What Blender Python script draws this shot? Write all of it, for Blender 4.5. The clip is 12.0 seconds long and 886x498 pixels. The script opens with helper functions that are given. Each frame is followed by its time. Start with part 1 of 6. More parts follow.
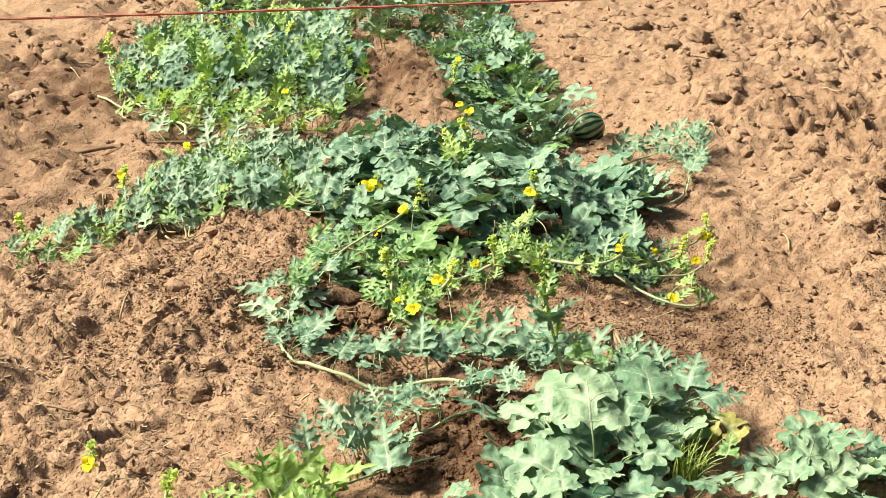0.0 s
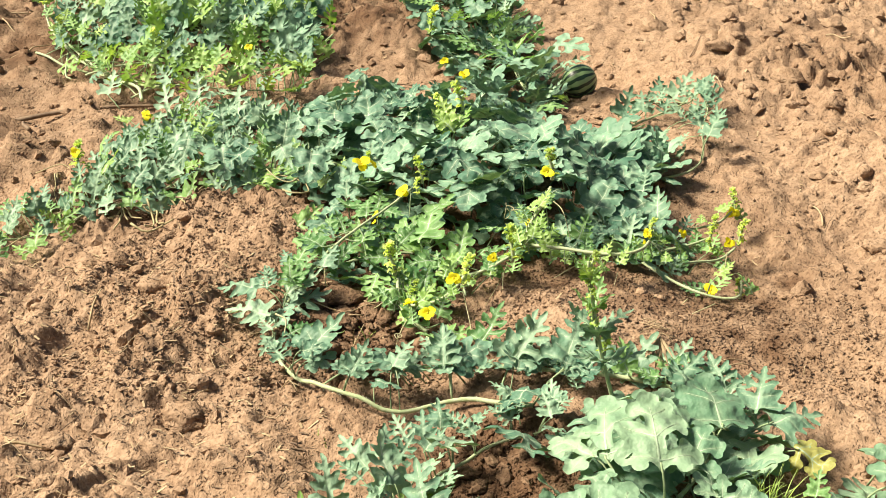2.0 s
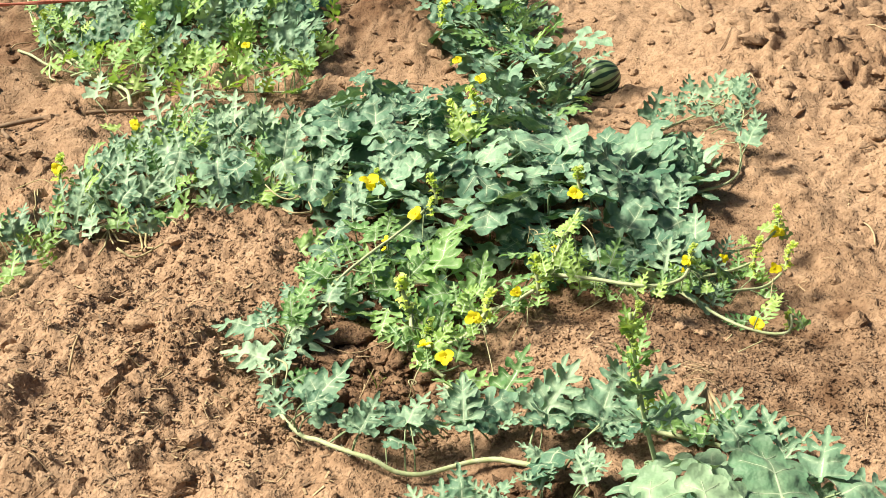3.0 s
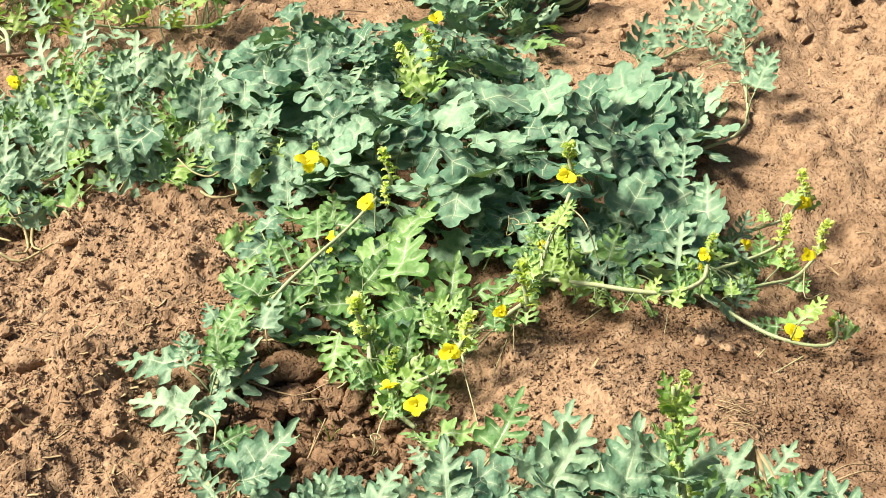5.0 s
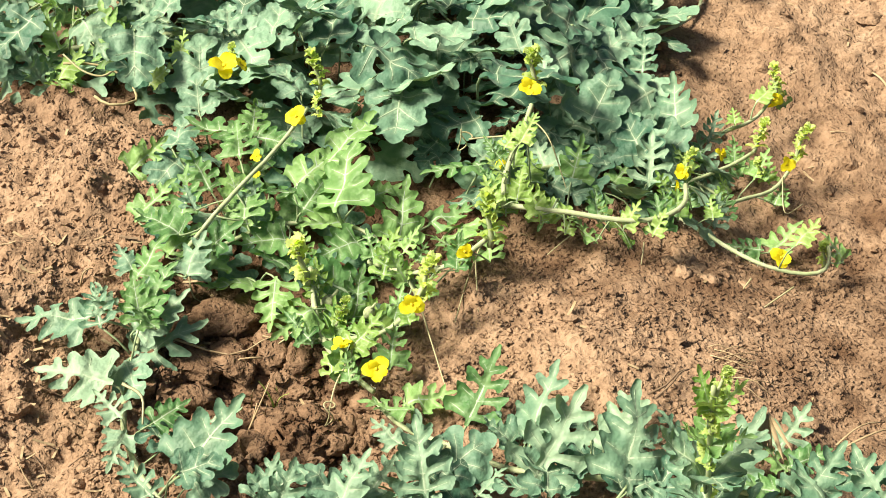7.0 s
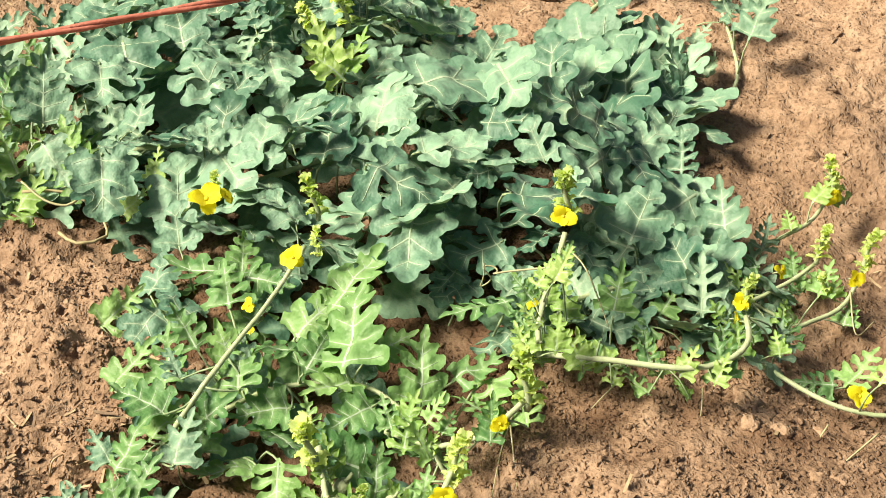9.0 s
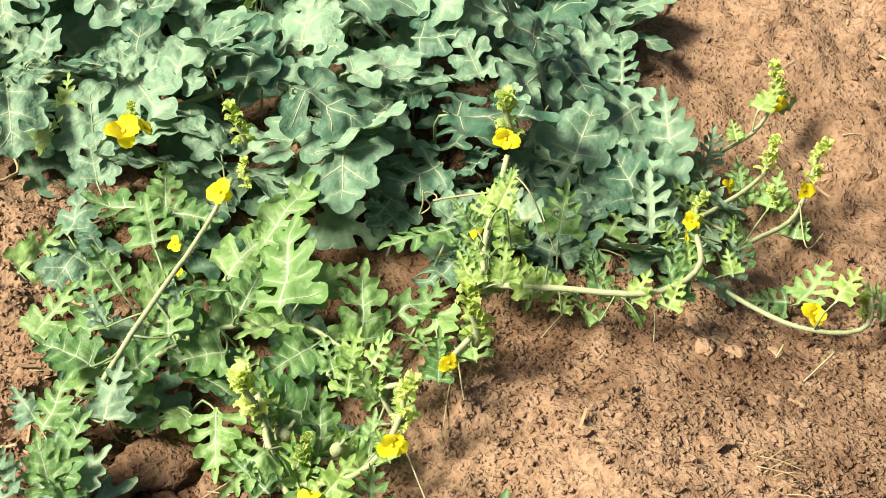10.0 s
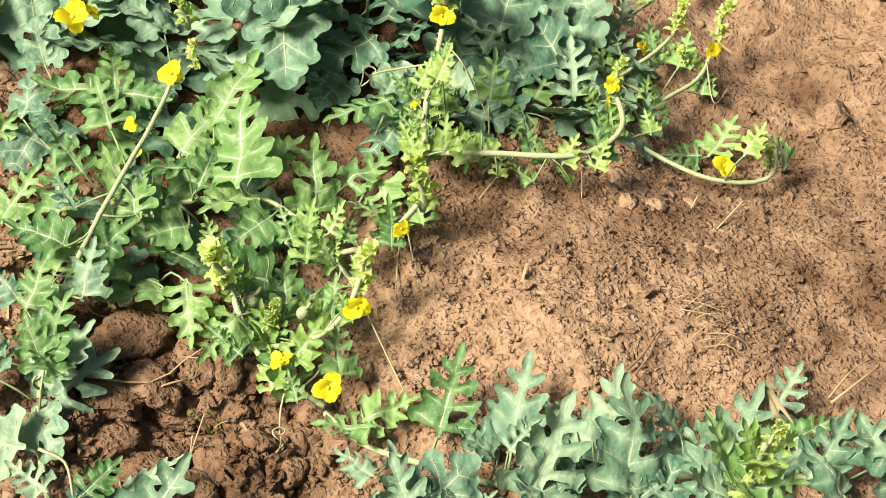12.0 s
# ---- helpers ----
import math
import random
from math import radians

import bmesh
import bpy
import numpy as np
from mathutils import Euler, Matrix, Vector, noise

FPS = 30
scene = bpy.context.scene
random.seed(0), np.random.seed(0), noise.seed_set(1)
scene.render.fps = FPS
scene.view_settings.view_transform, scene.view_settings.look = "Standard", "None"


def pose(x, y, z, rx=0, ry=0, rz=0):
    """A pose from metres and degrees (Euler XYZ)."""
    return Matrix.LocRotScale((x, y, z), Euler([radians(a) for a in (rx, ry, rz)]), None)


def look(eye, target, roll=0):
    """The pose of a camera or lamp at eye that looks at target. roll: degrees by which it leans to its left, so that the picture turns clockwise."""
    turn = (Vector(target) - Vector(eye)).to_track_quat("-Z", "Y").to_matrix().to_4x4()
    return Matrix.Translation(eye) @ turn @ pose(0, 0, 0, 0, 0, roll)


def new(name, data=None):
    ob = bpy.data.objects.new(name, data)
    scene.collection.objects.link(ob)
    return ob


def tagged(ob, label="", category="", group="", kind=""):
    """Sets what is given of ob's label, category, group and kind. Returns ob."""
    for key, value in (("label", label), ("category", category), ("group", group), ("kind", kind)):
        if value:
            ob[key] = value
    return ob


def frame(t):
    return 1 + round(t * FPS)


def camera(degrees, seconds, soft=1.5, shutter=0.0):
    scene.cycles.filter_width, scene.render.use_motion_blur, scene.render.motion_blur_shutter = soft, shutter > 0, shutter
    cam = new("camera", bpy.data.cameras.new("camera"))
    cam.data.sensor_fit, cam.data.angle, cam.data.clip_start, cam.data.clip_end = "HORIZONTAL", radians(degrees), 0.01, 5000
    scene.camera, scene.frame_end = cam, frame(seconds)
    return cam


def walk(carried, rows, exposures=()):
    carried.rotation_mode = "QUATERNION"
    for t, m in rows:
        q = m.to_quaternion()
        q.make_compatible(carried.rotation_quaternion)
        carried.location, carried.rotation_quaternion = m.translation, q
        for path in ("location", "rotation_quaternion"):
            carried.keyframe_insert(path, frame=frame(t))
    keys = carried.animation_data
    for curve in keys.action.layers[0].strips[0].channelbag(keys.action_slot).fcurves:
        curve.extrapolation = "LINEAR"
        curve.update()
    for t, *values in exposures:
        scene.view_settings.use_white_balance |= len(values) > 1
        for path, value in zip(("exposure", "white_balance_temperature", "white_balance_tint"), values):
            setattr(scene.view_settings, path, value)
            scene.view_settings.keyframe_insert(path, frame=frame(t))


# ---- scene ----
cam = camera(34.0, 12.0, soft=0.55)
PATH = [
    (0, (0.596, -2.515, 1.137), (0.185, -0.707, 0.385), -1.8),
    (0.5, (0.571, -2.478, 1.13), (0.176, -0.682, 0.345), -1.9),
    (1, (0.489, -2.363, 1.141), (0.131, -0.572, 0.326), -1.9),
    (1.5, (0.415, -2.275, 1.147), (0.097, -0.486, 0.311), -1.8),
    (2, (0.37, -2.214, 1.143), (0.078, -0.433, 0.281), -1.5),
    (2.5, (0.335, -2.052, 1.136), (0.043, -0.278, 0.261), -1.8),
    (3, (0.312, -1.96, 1.129), (0.015, -0.2, 0.227), -2.0),
    (3.2, (0.293, -1.923, 1.122), (0.0, -0.169, 0.206), -2.1),
    (4.8, (0.198, -1.553, 1.077), (-0.022, 0.145, 0.043), -2.7),
    (5, (0.194, -1.482, 1.078), (0.006, 0.197, 0.009), -2.3),
    (5.5, (0.194, -1.394, 1.056), (0.073, 0.232, -0.103), -1.2),
    (6, (0.159, -1.319, 1.052), (0.099, 0.258, -0.176), -0.3),
    (6.5, (0.105, -1.254, 1.056), (0.097, 0.292, -0.213), 0.5),
    (7, (0.06, -1.219, 1.059), (0.086, 0.313, -0.226), 1.0),
    (7.5, (0.036, -1.192, 1.055), (0.076, 0.34, -0.23), 1.1),
    (7.7, (0.03, -1.175, 1.04), (0.077, 0.369, -0.231), 1.1),
    (9.3, (0.028, -0.917, 1.029), (0.083, 0.6, -0.274), -1.6),
    (9.5, (0.025, -0.909, 1.016), (0.104, 0.579, -0.318), -1.4),
    (10, (0.012, -0.869, 1.011), (0.165, 0.552, -0.388), -0.1),
    (10.5, (0.001, -0.833, 1.009), (0.207, 0.529, -0.442), 0.9),
    (11, (-0.007, -0.83, 1.006), (0.241, 0.474, -0.49), 2.0),
    (11.5, (-0.05, -0.935, 1.115), (0.24, 0.338, -0.4), 3.0),
    (12, (-0.064, -0.899, 1.11), (0.241, 0.32, -0.446), 3.5),
]
walk(cam, [(t, look(eye, target, roll)) for t, eye, target, roll in PATH], exposures=[(0, 1.24, 6700, 9), (3.2, 1.22, 6700, 9), (5, 1.23, 6700, 9), (9.3, 1.14, 6800, 10), (12, 1.08, 6800, 12)])

# sky and sun
SUN_EL, SUN_AZ = radians(50), radians(-96)      # azimuth from +y towards +x
world = bpy.data.worlds.new("world")
scene.world = world
world.use_nodes = True
sky = world.node_tree.nodes.new("ShaderNodeTexSky")
sky.sky_type, sky.sun_disc = "NISHITA", False
sky.sun_elevation, sky.sun_rotation = SUN_EL, SUN_AZ
sky.dust_density = 6.0
background = world.node_tree.nodes["Background"]
background.inputs["Strength"].default_value = 0.035
world.node_tree.links.new(sky.outputs["Color"], background.inputs["Color"])
lamp = bpy.data.lights.new("sun", "SUN")
lamp.energy, lamp.angle, lamp.color = 5.0, radians(18.0), (1.0, 0.90, 0.74)
sun_way = Vector((math.sin(SUN_AZ) * math.cos(SUN_EL), math.cos(SUN_AZ) * math.cos(SUN_EL), math.sin(SUN_EL)))
new("sun", lamp).matrix_world = look(sun_way * 20, (0, 0, 0))


# ---- materials ----
def material(name):
    m = bpy.data.materials.new(name)
    m.use_nodes = True
    nt = m.node_tree
    return m, nt, nt.nodes["Principled BSDF"], nt.nodes["Material Output"]


def node(nt, kind, **values):
    n = nt.nodes.new("ShaderNode" + kind)
    for key, value in values.items():
        n.inputs[key.replace("_", " ")].default_value = value
    return n


def ramp(nt, source, stops):
    r = nt.nodes.new("ShaderNodeValToRGB")
    while len(r.color_ramp.elements) < len(stops):
        r.color_ramp.elements.new(0.5)
    for e, (at, colour) in zip(r.color_ramp.elements, stops):
        e.position, e.color = at, (*colour, 1)
    nt.links.new(source, r.inputs["Fac"])
    return r.outputs["Color"]


def mixed(nt, kind, fac, a, b):
    n = nt.nodes.new("ShaderNodeMix")
    n.data_type, n.blend_type = "RGBA", kind
    for socket, value in ((n.inputs["Factor"], fac), (n.inputs[6], a), (n.inputs[7], b)):
        if isinstance(value, (float, int)):
            socket.default_value = value
        elif isinstance(value, tuple):
            socket.default_value = (*value, 1)
        else:
            nt.links.new(value, socket)
    return n.outputs[2]


def bumped(nt, shader, height, strength, distance):
    b = node(nt, "Bump", Strength=strength, Distance=distance)
    nt.links.new(height, b.inputs["Height"])
    nt.links.new(b.outputs["Normal"], shader.inputs["Normal"])


def soil_material(name, dark, mid, light, grain=1.0, damp_shade=False):
    m, nt, bsdf, out = material(name)
    co = nt.nodes.new("ShaderNodeNewGeometry").outputs["Position"]
    big = node(nt, "TexNoise", Scale=3.0, Detail=5.0, Roughness=0.6)
    mid_n = node(nt, "TexNoise", Scale=34.0, Detail=7.0, Roughness=0.74)
    fine = node(nt, "TexNoise", Scale=160.0, Detail=2.5, Roughness=0.65)
    for n in (big, mid_n, fine):
        nt.links.new(co, n.inputs["Vector"])
    base = ramp(nt, big.outputs["Fac"], [(0.3, mid), (0.7, light)])
    spots = ramp(nt, mid_n.outputs["Fac"], [(0.35, dark), (0.48, mid), (0.68, light)])
    col = mixed(nt, "MIX", 0.62, base, spots)
    # grain tone; its dark end also stands in for shade between crumbs
    speck = ramp(nt, fine.outputs["Fac"], [(0.34, (0.52, 0.46, 0.42)), (0.46, (0.94, 0.93, 0.92)), (0.72, (1.16, 1.15, 1.13))])
    col = mixed(nt, "MULTIPLY", 0.55, col, speck)
    warp = node(nt, "TexNoise", Scale=110.0, Detail=2.0)
    nt.links.new(co, warp.inputs["Vector"])
    shift = nt.nodes.new("ShaderNodeVectorMath")
    shift.operation = "MULTIPLY_ADD"
    shift.inputs[1].default_value = (0.011, 0.011, 0.011)
    nt.links.new(warp.outputs["Color"], shift.inputs[0])
    nt.links.new(co, shift.inputs[2])
    holes = node(nt, "TexVoronoi", Scale=150.0)
    nt.links.new(shift.outputs[0], holes.inputs["Vector"])
    # shade of the small pits painted into the colour
    shaded_pits = ramp(nt, holes.outputs["Distance"], [(0.15, (0.34, 0.27, 0.22)), (0.44, (1, 1, 1))])
    col = mixed(nt, "MULTIPLY", 0.30, col, shaded_pits)
    if damp_shade:
        # painted shade and damp of the mesh darken the soil colour
        darkening = nt.nodes.new("ShaderNodeAttribute")
        darkening.attribute_name = "damp_shade"
        col = mixed(nt, "MULTIPLY", darkening.outputs["Fac"], col, (0.40, 0.345, 0.31))
    nt.links.new(col, bsdf.inputs["Base Color"])
    bsdf.inputs["Roughness"].default_value = 0.95
    bsdf.inputs["Specular IOR Level"].default_value = 0.15
    add = node(nt, "Math")
    add.operation = "MULTIPLY_ADD"
    add.inputs[1].default_value = 0.7
    nt.links.new(shaded_pits, add.inputs[0])
    nt.links.new(fine.outputs["Fac"], add.inputs[2])
    bumped(nt, bsdf, add.outputs[0], 0.9 * grain, 0.0038)
    return m


SOIL = soil_material("sandy_soil", (0.104, 0.061, 0.036), (0.257, 0.170, 0.107), (0.350, 0.254, 0.174), damp_shade=True)
DAMP_CLOD = soil_material("damp_clod", (0.052, 0.030, 0.018), (0.150, 0.092, 0.056), (0.260, 0.176, 0.114))
CLOD = soil_material("dry_clod", (0.102, 0.060, 0.035), (0.251, 0.166, 0.104), (0.341, 0.248, 0.169))


def leaf_material(name, low, high, bright, gloss=0.5, thin=0.22):
    """Blade: colour between low and high from leaf to leaf, mottled with bright; the light shines through a little."""
    m, nt, bsdf, out = material(name)
    info = nt.nodes.new("ShaderNodeObjectInfo")
    co = nt.nodes.new("ShaderNodeTexCoord").outputs["Object"]
    spots = node(nt, "TexNoise", Scale=3.5, Detail=2.0, Roughness=0.5)
    net = node(nt, "TexVoronoi", Scale=15.0)
    net.feature = "DISTANCE_TO_EDGE"
    for n in (spots, net):
        nt.links.new(co, n.inputs["Vector"])
    tone = ramp(nt, info.outputs["Random"], [(0.0, low), (0.55, tuple((a + b) / 2 for a, b in zip(low, high))), (1.0, high)])
    mott = ramp(nt, spots.outputs["Fac"], [(0.42, (0, 0, 0)), (0.75, (1, 1, 1))])
    half = nt.nodes.new("ShaderNodeMath")
    half.operation = "MULTIPLY"
    half.inputs[1].default_value = 0.30
    nt.links.new(mott, half.inputs[0])
    col = mixed(nt, "MIX", half.outputs[0], tone, bright)
    veins = ramp(nt, net.outputs["Distance"], [(0.0, (1.03, 1.03, 1.02)), (0.06, (1, 1, 1)), (0.3, (0.97, 0.98, 0.97))])
    col = mixed(nt, "MULTIPLY", 1.0, col, veins)
    rib = nt.nodes.new("ShaderNodeAttribute")
    rib.attribute_name = "vein"
    pale = mixed(nt, "ADD", 1.0, col, (0.078, 0.082, 0.056))
    col = mixed(nt, "MIX", rib.outputs["Fac"], col, pale)
    nt.links.new(col, bsdf.inputs["Base Color"])
    bsdf.inputs["Roughness"].default_value = gloss
    bsdf.inputs["Specular IOR Level"].default_value = 0.30
    bsdf.inputs["Sheen Weight"].default_value = 0.06
    ripple = node(nt, "TexNoise", Scale=9.0, Detail=2.0)
    nt.links.new(co, ripple.inputs["Vector"])
    bumped(nt, bsdf, ripple.outputs["Fac"], 0.16, 0.04)
    through_light = nt.nodes.new("ShaderNodeBsdfTranslucent")
    warm = mixed(nt, "MULTIPLY", 1.0, col, (1.5, 1.5, 0.55))
    nt.links.new(warm, through_light.inputs["Color"])
    mix = nt.nodes.new("ShaderNodeMixShader")
    mix.inputs[0].default_value = thin
    nt.links.new(bsdf.outputs[0], mix.inputs[1])
    nt.links.new(through_light.outputs[0], mix.inputs[2])
    nt.links.new(mix.outputs[0], out.inputs["Surface"])
    return m


def plain_material(name, a, b, scale, rough=0.6, bump=0.3, distance=0.002):
    m, nt, bsdf, out = material(name)
    co = nt.nodes.new("ShaderNodeTexCoord").outputs["Object"]
    n = node(nt, "TexNoise", Scale=scale, Detail=5.0, Roughness=0.65)
    nt.links.new(co, n.inputs["Vector"])
    nt.links.new(ramp(nt, n.outputs["Fac"], [(0.32, a), (0.68, b)]), bsdf.inputs["Base Color"])
    bsdf.inputs["Roughness"].default_value = rough
    bumped(nt, bsdf, n.outputs["Fac"], bump, distance)
    return m


BLADE = leaf_material("mature_blade", (0.032, 0.108, 0.066), (0.188, 0.322, 0.214), (0.22, 0.33, 0.235), 0.55, 0.10)
CREAM = leaf_material("pale_mature_blade", (0.095, 0.2, 0.118), (0.232, 0.35, 0.222), (0.27, 0.37, 0.24), 0.55, 0.14)
YOUNG = leaf_material("young_blade", (0.055, 0.165, 0.05), (0.19, 0.345, 0.105), (0.22, 0.34, 0.14), 0.50, 0.24)
FROST = leaf_material("frosted_blade", (0.064, 0.16, 0.098), (0.205, 0.325, 0.215), (0.25, 0.35, 0.25), 0.55, 0.14)
LIME = leaf_material("lime_blade", (0.115, 0.255, 0.042), (0.25, 0.38, 0.1), (0.3, 0.39, 0.15), 0.45, 0.28)
TIP = leaf_material("tip_blade", (0.38, 0.50, 0.17), (0.54, 0.64, 0.27), (0.60, 0.68, 0.36), 0.6, 0.48)
OLD = leaf_material("yellowing_blade", (0.260, 0.279, 0.068), (0.322, 0.310, 0.099), (0.310, 0.260, 0.105), 0.6, 0.3)
RIB = plain_material("leaf_rib", (0.26, 0.36, 0.23), (0.34, 0.44, 0.30), 9.0, 0.55)
STEM = plain_material("hairy_stem", (0.248, 0.322, 0.149), (0.384, 0.434, 0.273), 90.0, 0.75, 0.5)
PETIOLE = plain_material("leaf_stalk", (0.149, 0.229, 0.105), (0.273, 0.341, 0.192), 90.0, 0.75, 0.5)
OLD_STEM = plain_material("old_stem", (0.211, 0.180, 0.081), (0.360, 0.322, 0.180), 70.0, 0.8, 0.5)
HAIR = plain_material("stem_hair", (0.384, 0.422, 0.298), (0.446, 0.484, 0.372), 60.0, 0.7)
TENDRIL = plain_material("tendril", (0.285, 0.279, 0.136), (0.372, 0.347, 0.211), 60.0, 0.6)
PETAL = leaf_material("petal", (0.68, 0.6, 0.012), (0.78, 0.71, 0.022), (0.8, 0.75, 0.06), 0.6, 0.35)
HEART = plain_material("flower_heart", (0.66, 0.50, 0.010), (0.74, 0.58, 0.02), 300.0, 0.7)
STRAW = plain_material("dry_straw", (0.248, 0.180, 0.093), (0.384, 0.304, 0.186), 70.0, 0.8)
BARK = plain_material("dead_stem", (0.099, 0.062, 0.037), (0.211, 0.149, 0.093), 60.0, 0.85)
GRASS = plain_material("grass_blade", (0.149, 0.236, 0.031), (0.236, 0.322, 0.068), 40.0, 0.5)
CORD = plain_material("red_cord", (0.298, 0.074, 0.046), (0.397, 0.143, 0.093), 160.0, 0.7, 0.6)


def melon_material():
    m, nt, bsdf, out = material("striped_rind")
    co = nt.nodes.new("ShaderNodeTexCoord").outputs["Object"]
    split = nt.nodes.new("ShaderNodeSeparateXYZ")
    nt.links.new(co, split.inputs[0])
    angle = node(nt, "Math")
    angle.operation = "ARCTAN2"
    nt.links.new(split.outputs["Y"], angle.inputs[0])
    nt.links.new(split.outputs["X"], angle.inputs[1])
    wob = node(nt, "TexNoise", Scale=45.0, Detail=4.0)
    nt.links.new(co, wob.inputs["Vector"])
    bend = node(nt, "Math")
    bend.operation = "MULTIPLY_ADD"
    bend.inputs[1].default_value = 0.22
    nt.links.new(wob.outputs["Fac"], bend.inputs[0])
    nt.links.new(angle.outputs[0], bend.inputs[2])
    times = node(nt, "Math")
    times.operation = "MULTIPLY"
    times.inputs[1].default_value = 13.0
    nt.links.new(bend.outputs[0], times.inputs[0])
    wave = node(nt, "Math")
    wave.operation = "SINE"
    nt.links.new(times.outputs[0], wave.inputs[0])
    up = node(nt, "Math")
    up.operation = "MULTIPLY_ADD"
    up.inputs[1].default_value, up.inputs[2].default_value = 0.5, 0.5
    nt.links.new(wave.outputs[0], up.inputs[0])
    col = ramp(nt, up.outputs[0], [(0.36, (0.010, 0.036, 0.018)), (0.56, (0.22, 0.34, 0.16))])
    nt.links.new(col, bsdf.inputs["Base Color"])
    bsdf.inputs["Roughness"].default_value = 0.35
    return m


RIND = melon_material()


# ---- small builders ----
def mesh_of(name, bm, *mats, smooth=True):
    me = bpy.data.meshes.new(name)
    bm.to_mesh(me)
    bm.free()
    for m in mats:
        me.materials.append(m)
    if smooth:
        me.polygons.foreach_set("use_smooth", [True] * len(me.polygons))
    return me


def put(name, me, parent, m=None, label=""):
    """Links a mesh as a part of parent, at the place m in the world."""
    ob = new(name, me)
    ob.parent = parent
    if parent:
        ob.matrix_parent_inverse = (WHERE[parent]).inverted()
    ob.matrix_basis = m or Matrix()
    WHERE[ob] = m or Matrix()
    return tagged(ob, label)


WHERE = {}


def base_of(name, at, label, category, group=""):
    ob = new(name)
    ob.empty_display_size = 0.05
    ob.matrix_basis = Matrix.Translation(at)
    WHERE[ob] = Matrix.Translation(at)
    return tagged(ob, label, category, group)


def tube(bm, pts, r0, r1, sides=6, mat=0):
    """A tapered tube along the points."""
    rings = []
    n = len(pts)
    for i, p in enumerate(pts):
        d = (pts[min(i + 1, n - 1)] - pts[max(i - 1, 0)]).normalized()
        a = d.cross(Vector((0.13, 0.29, 0.95)))
        a = a.normalized() if a.length > 1e-4 else Vector((1, 0, 0))
        b = d.cross(a)
        r = r0 + (r1 - r0) * i / max(n - 1, 1)
        rings.append([bm.verts.new(p + (a * math.cos(2 * math.pi * k / sides) + b * math.sin(2 * math.pi * k / sides)) * r) for k in range(sides)])
    for u, v in zip(rings, rings[1:]):
        for k in range(sides):
            bm.faces.new((u[k], u[(k + 1) % sides], v[(k + 1) % sides], v[k])).material_index = mat
    for ring, flip in ((rings[0], True), (rings[-1], False)):
        bm.faces.new(ring[::-1] if flip else ring).material_index = mat
    return rings


def smooth_line(ctrl, step=0.012):
    """A smooth curve through the control points."""
    p = [Vector(c) for c in ctrl]
    p = [2 * p[0] - p[1], *p, 2 * p[-1] - p[-2]]
    out = []
    for a, b, c, d in zip(p, p[1:], p[2:], p[3:]):
        n = max(2, int((c - b).length / step))
        for k in range(n):
            t = k / n
            out.append(0.5 * ((2 * b) + (c - a) * t + (2 * a - 5 * b + 4 * c - d) * t * t + (3 * b - a - 3 * c + d) * t ** 3))
    out.append(p[-2])
    return out


# ---- ground ----
BUMPS = [  # x, y, radius, height
    (-0.48, -0.09, 0.10, 0.030), (0.80, 0.60, 0.14, 0.040), (0.54, 0.17, 0.24, -0.055), (0.20, 1.22, 0.24, -0.085),
    (0.27, -0.14, 0.20, 0.030), (-0.10, -0.20, 0.12, -0.015), (-0.30, 0.10, 0.20, 0.030), (-0.45, 0.75, 0.35, 0.020),
    (0.50, 1.30, 0.25, 0.030), (-1.40, 1.30, 0.35, 0.030), (0.02, -0.62, 0.13, -0.020), (-0.42, 1.40, 0.20, 0.050),
]


def ground_z(x, y):
    z = 0.022 * noise.noise((x * 1.3, y * 1.3, 3.1))
    for bx, by, br, bh in BUMPS:
        q = ((x - bx) ** 2 + (y - by) ** 2) / (br * br)
        if q < 6:
            z += bh * math.exp(-q)
    return z


TURNED = [(0.86, 1.05, 0.30, 1.0), (0.62, 1.35, 0.22, 0.8), (0.95, 0.62, 0.20, 0.8), (0.55, 2.0, 0.35, 0.8), (-0.48, -0.10, 0.22, 0.3), (-0.80, -0.30, 0.30, 0.3), (-1.5, 1.5, 0.35, 0.9)]  # x, y, radius, strength of the cloddy patches


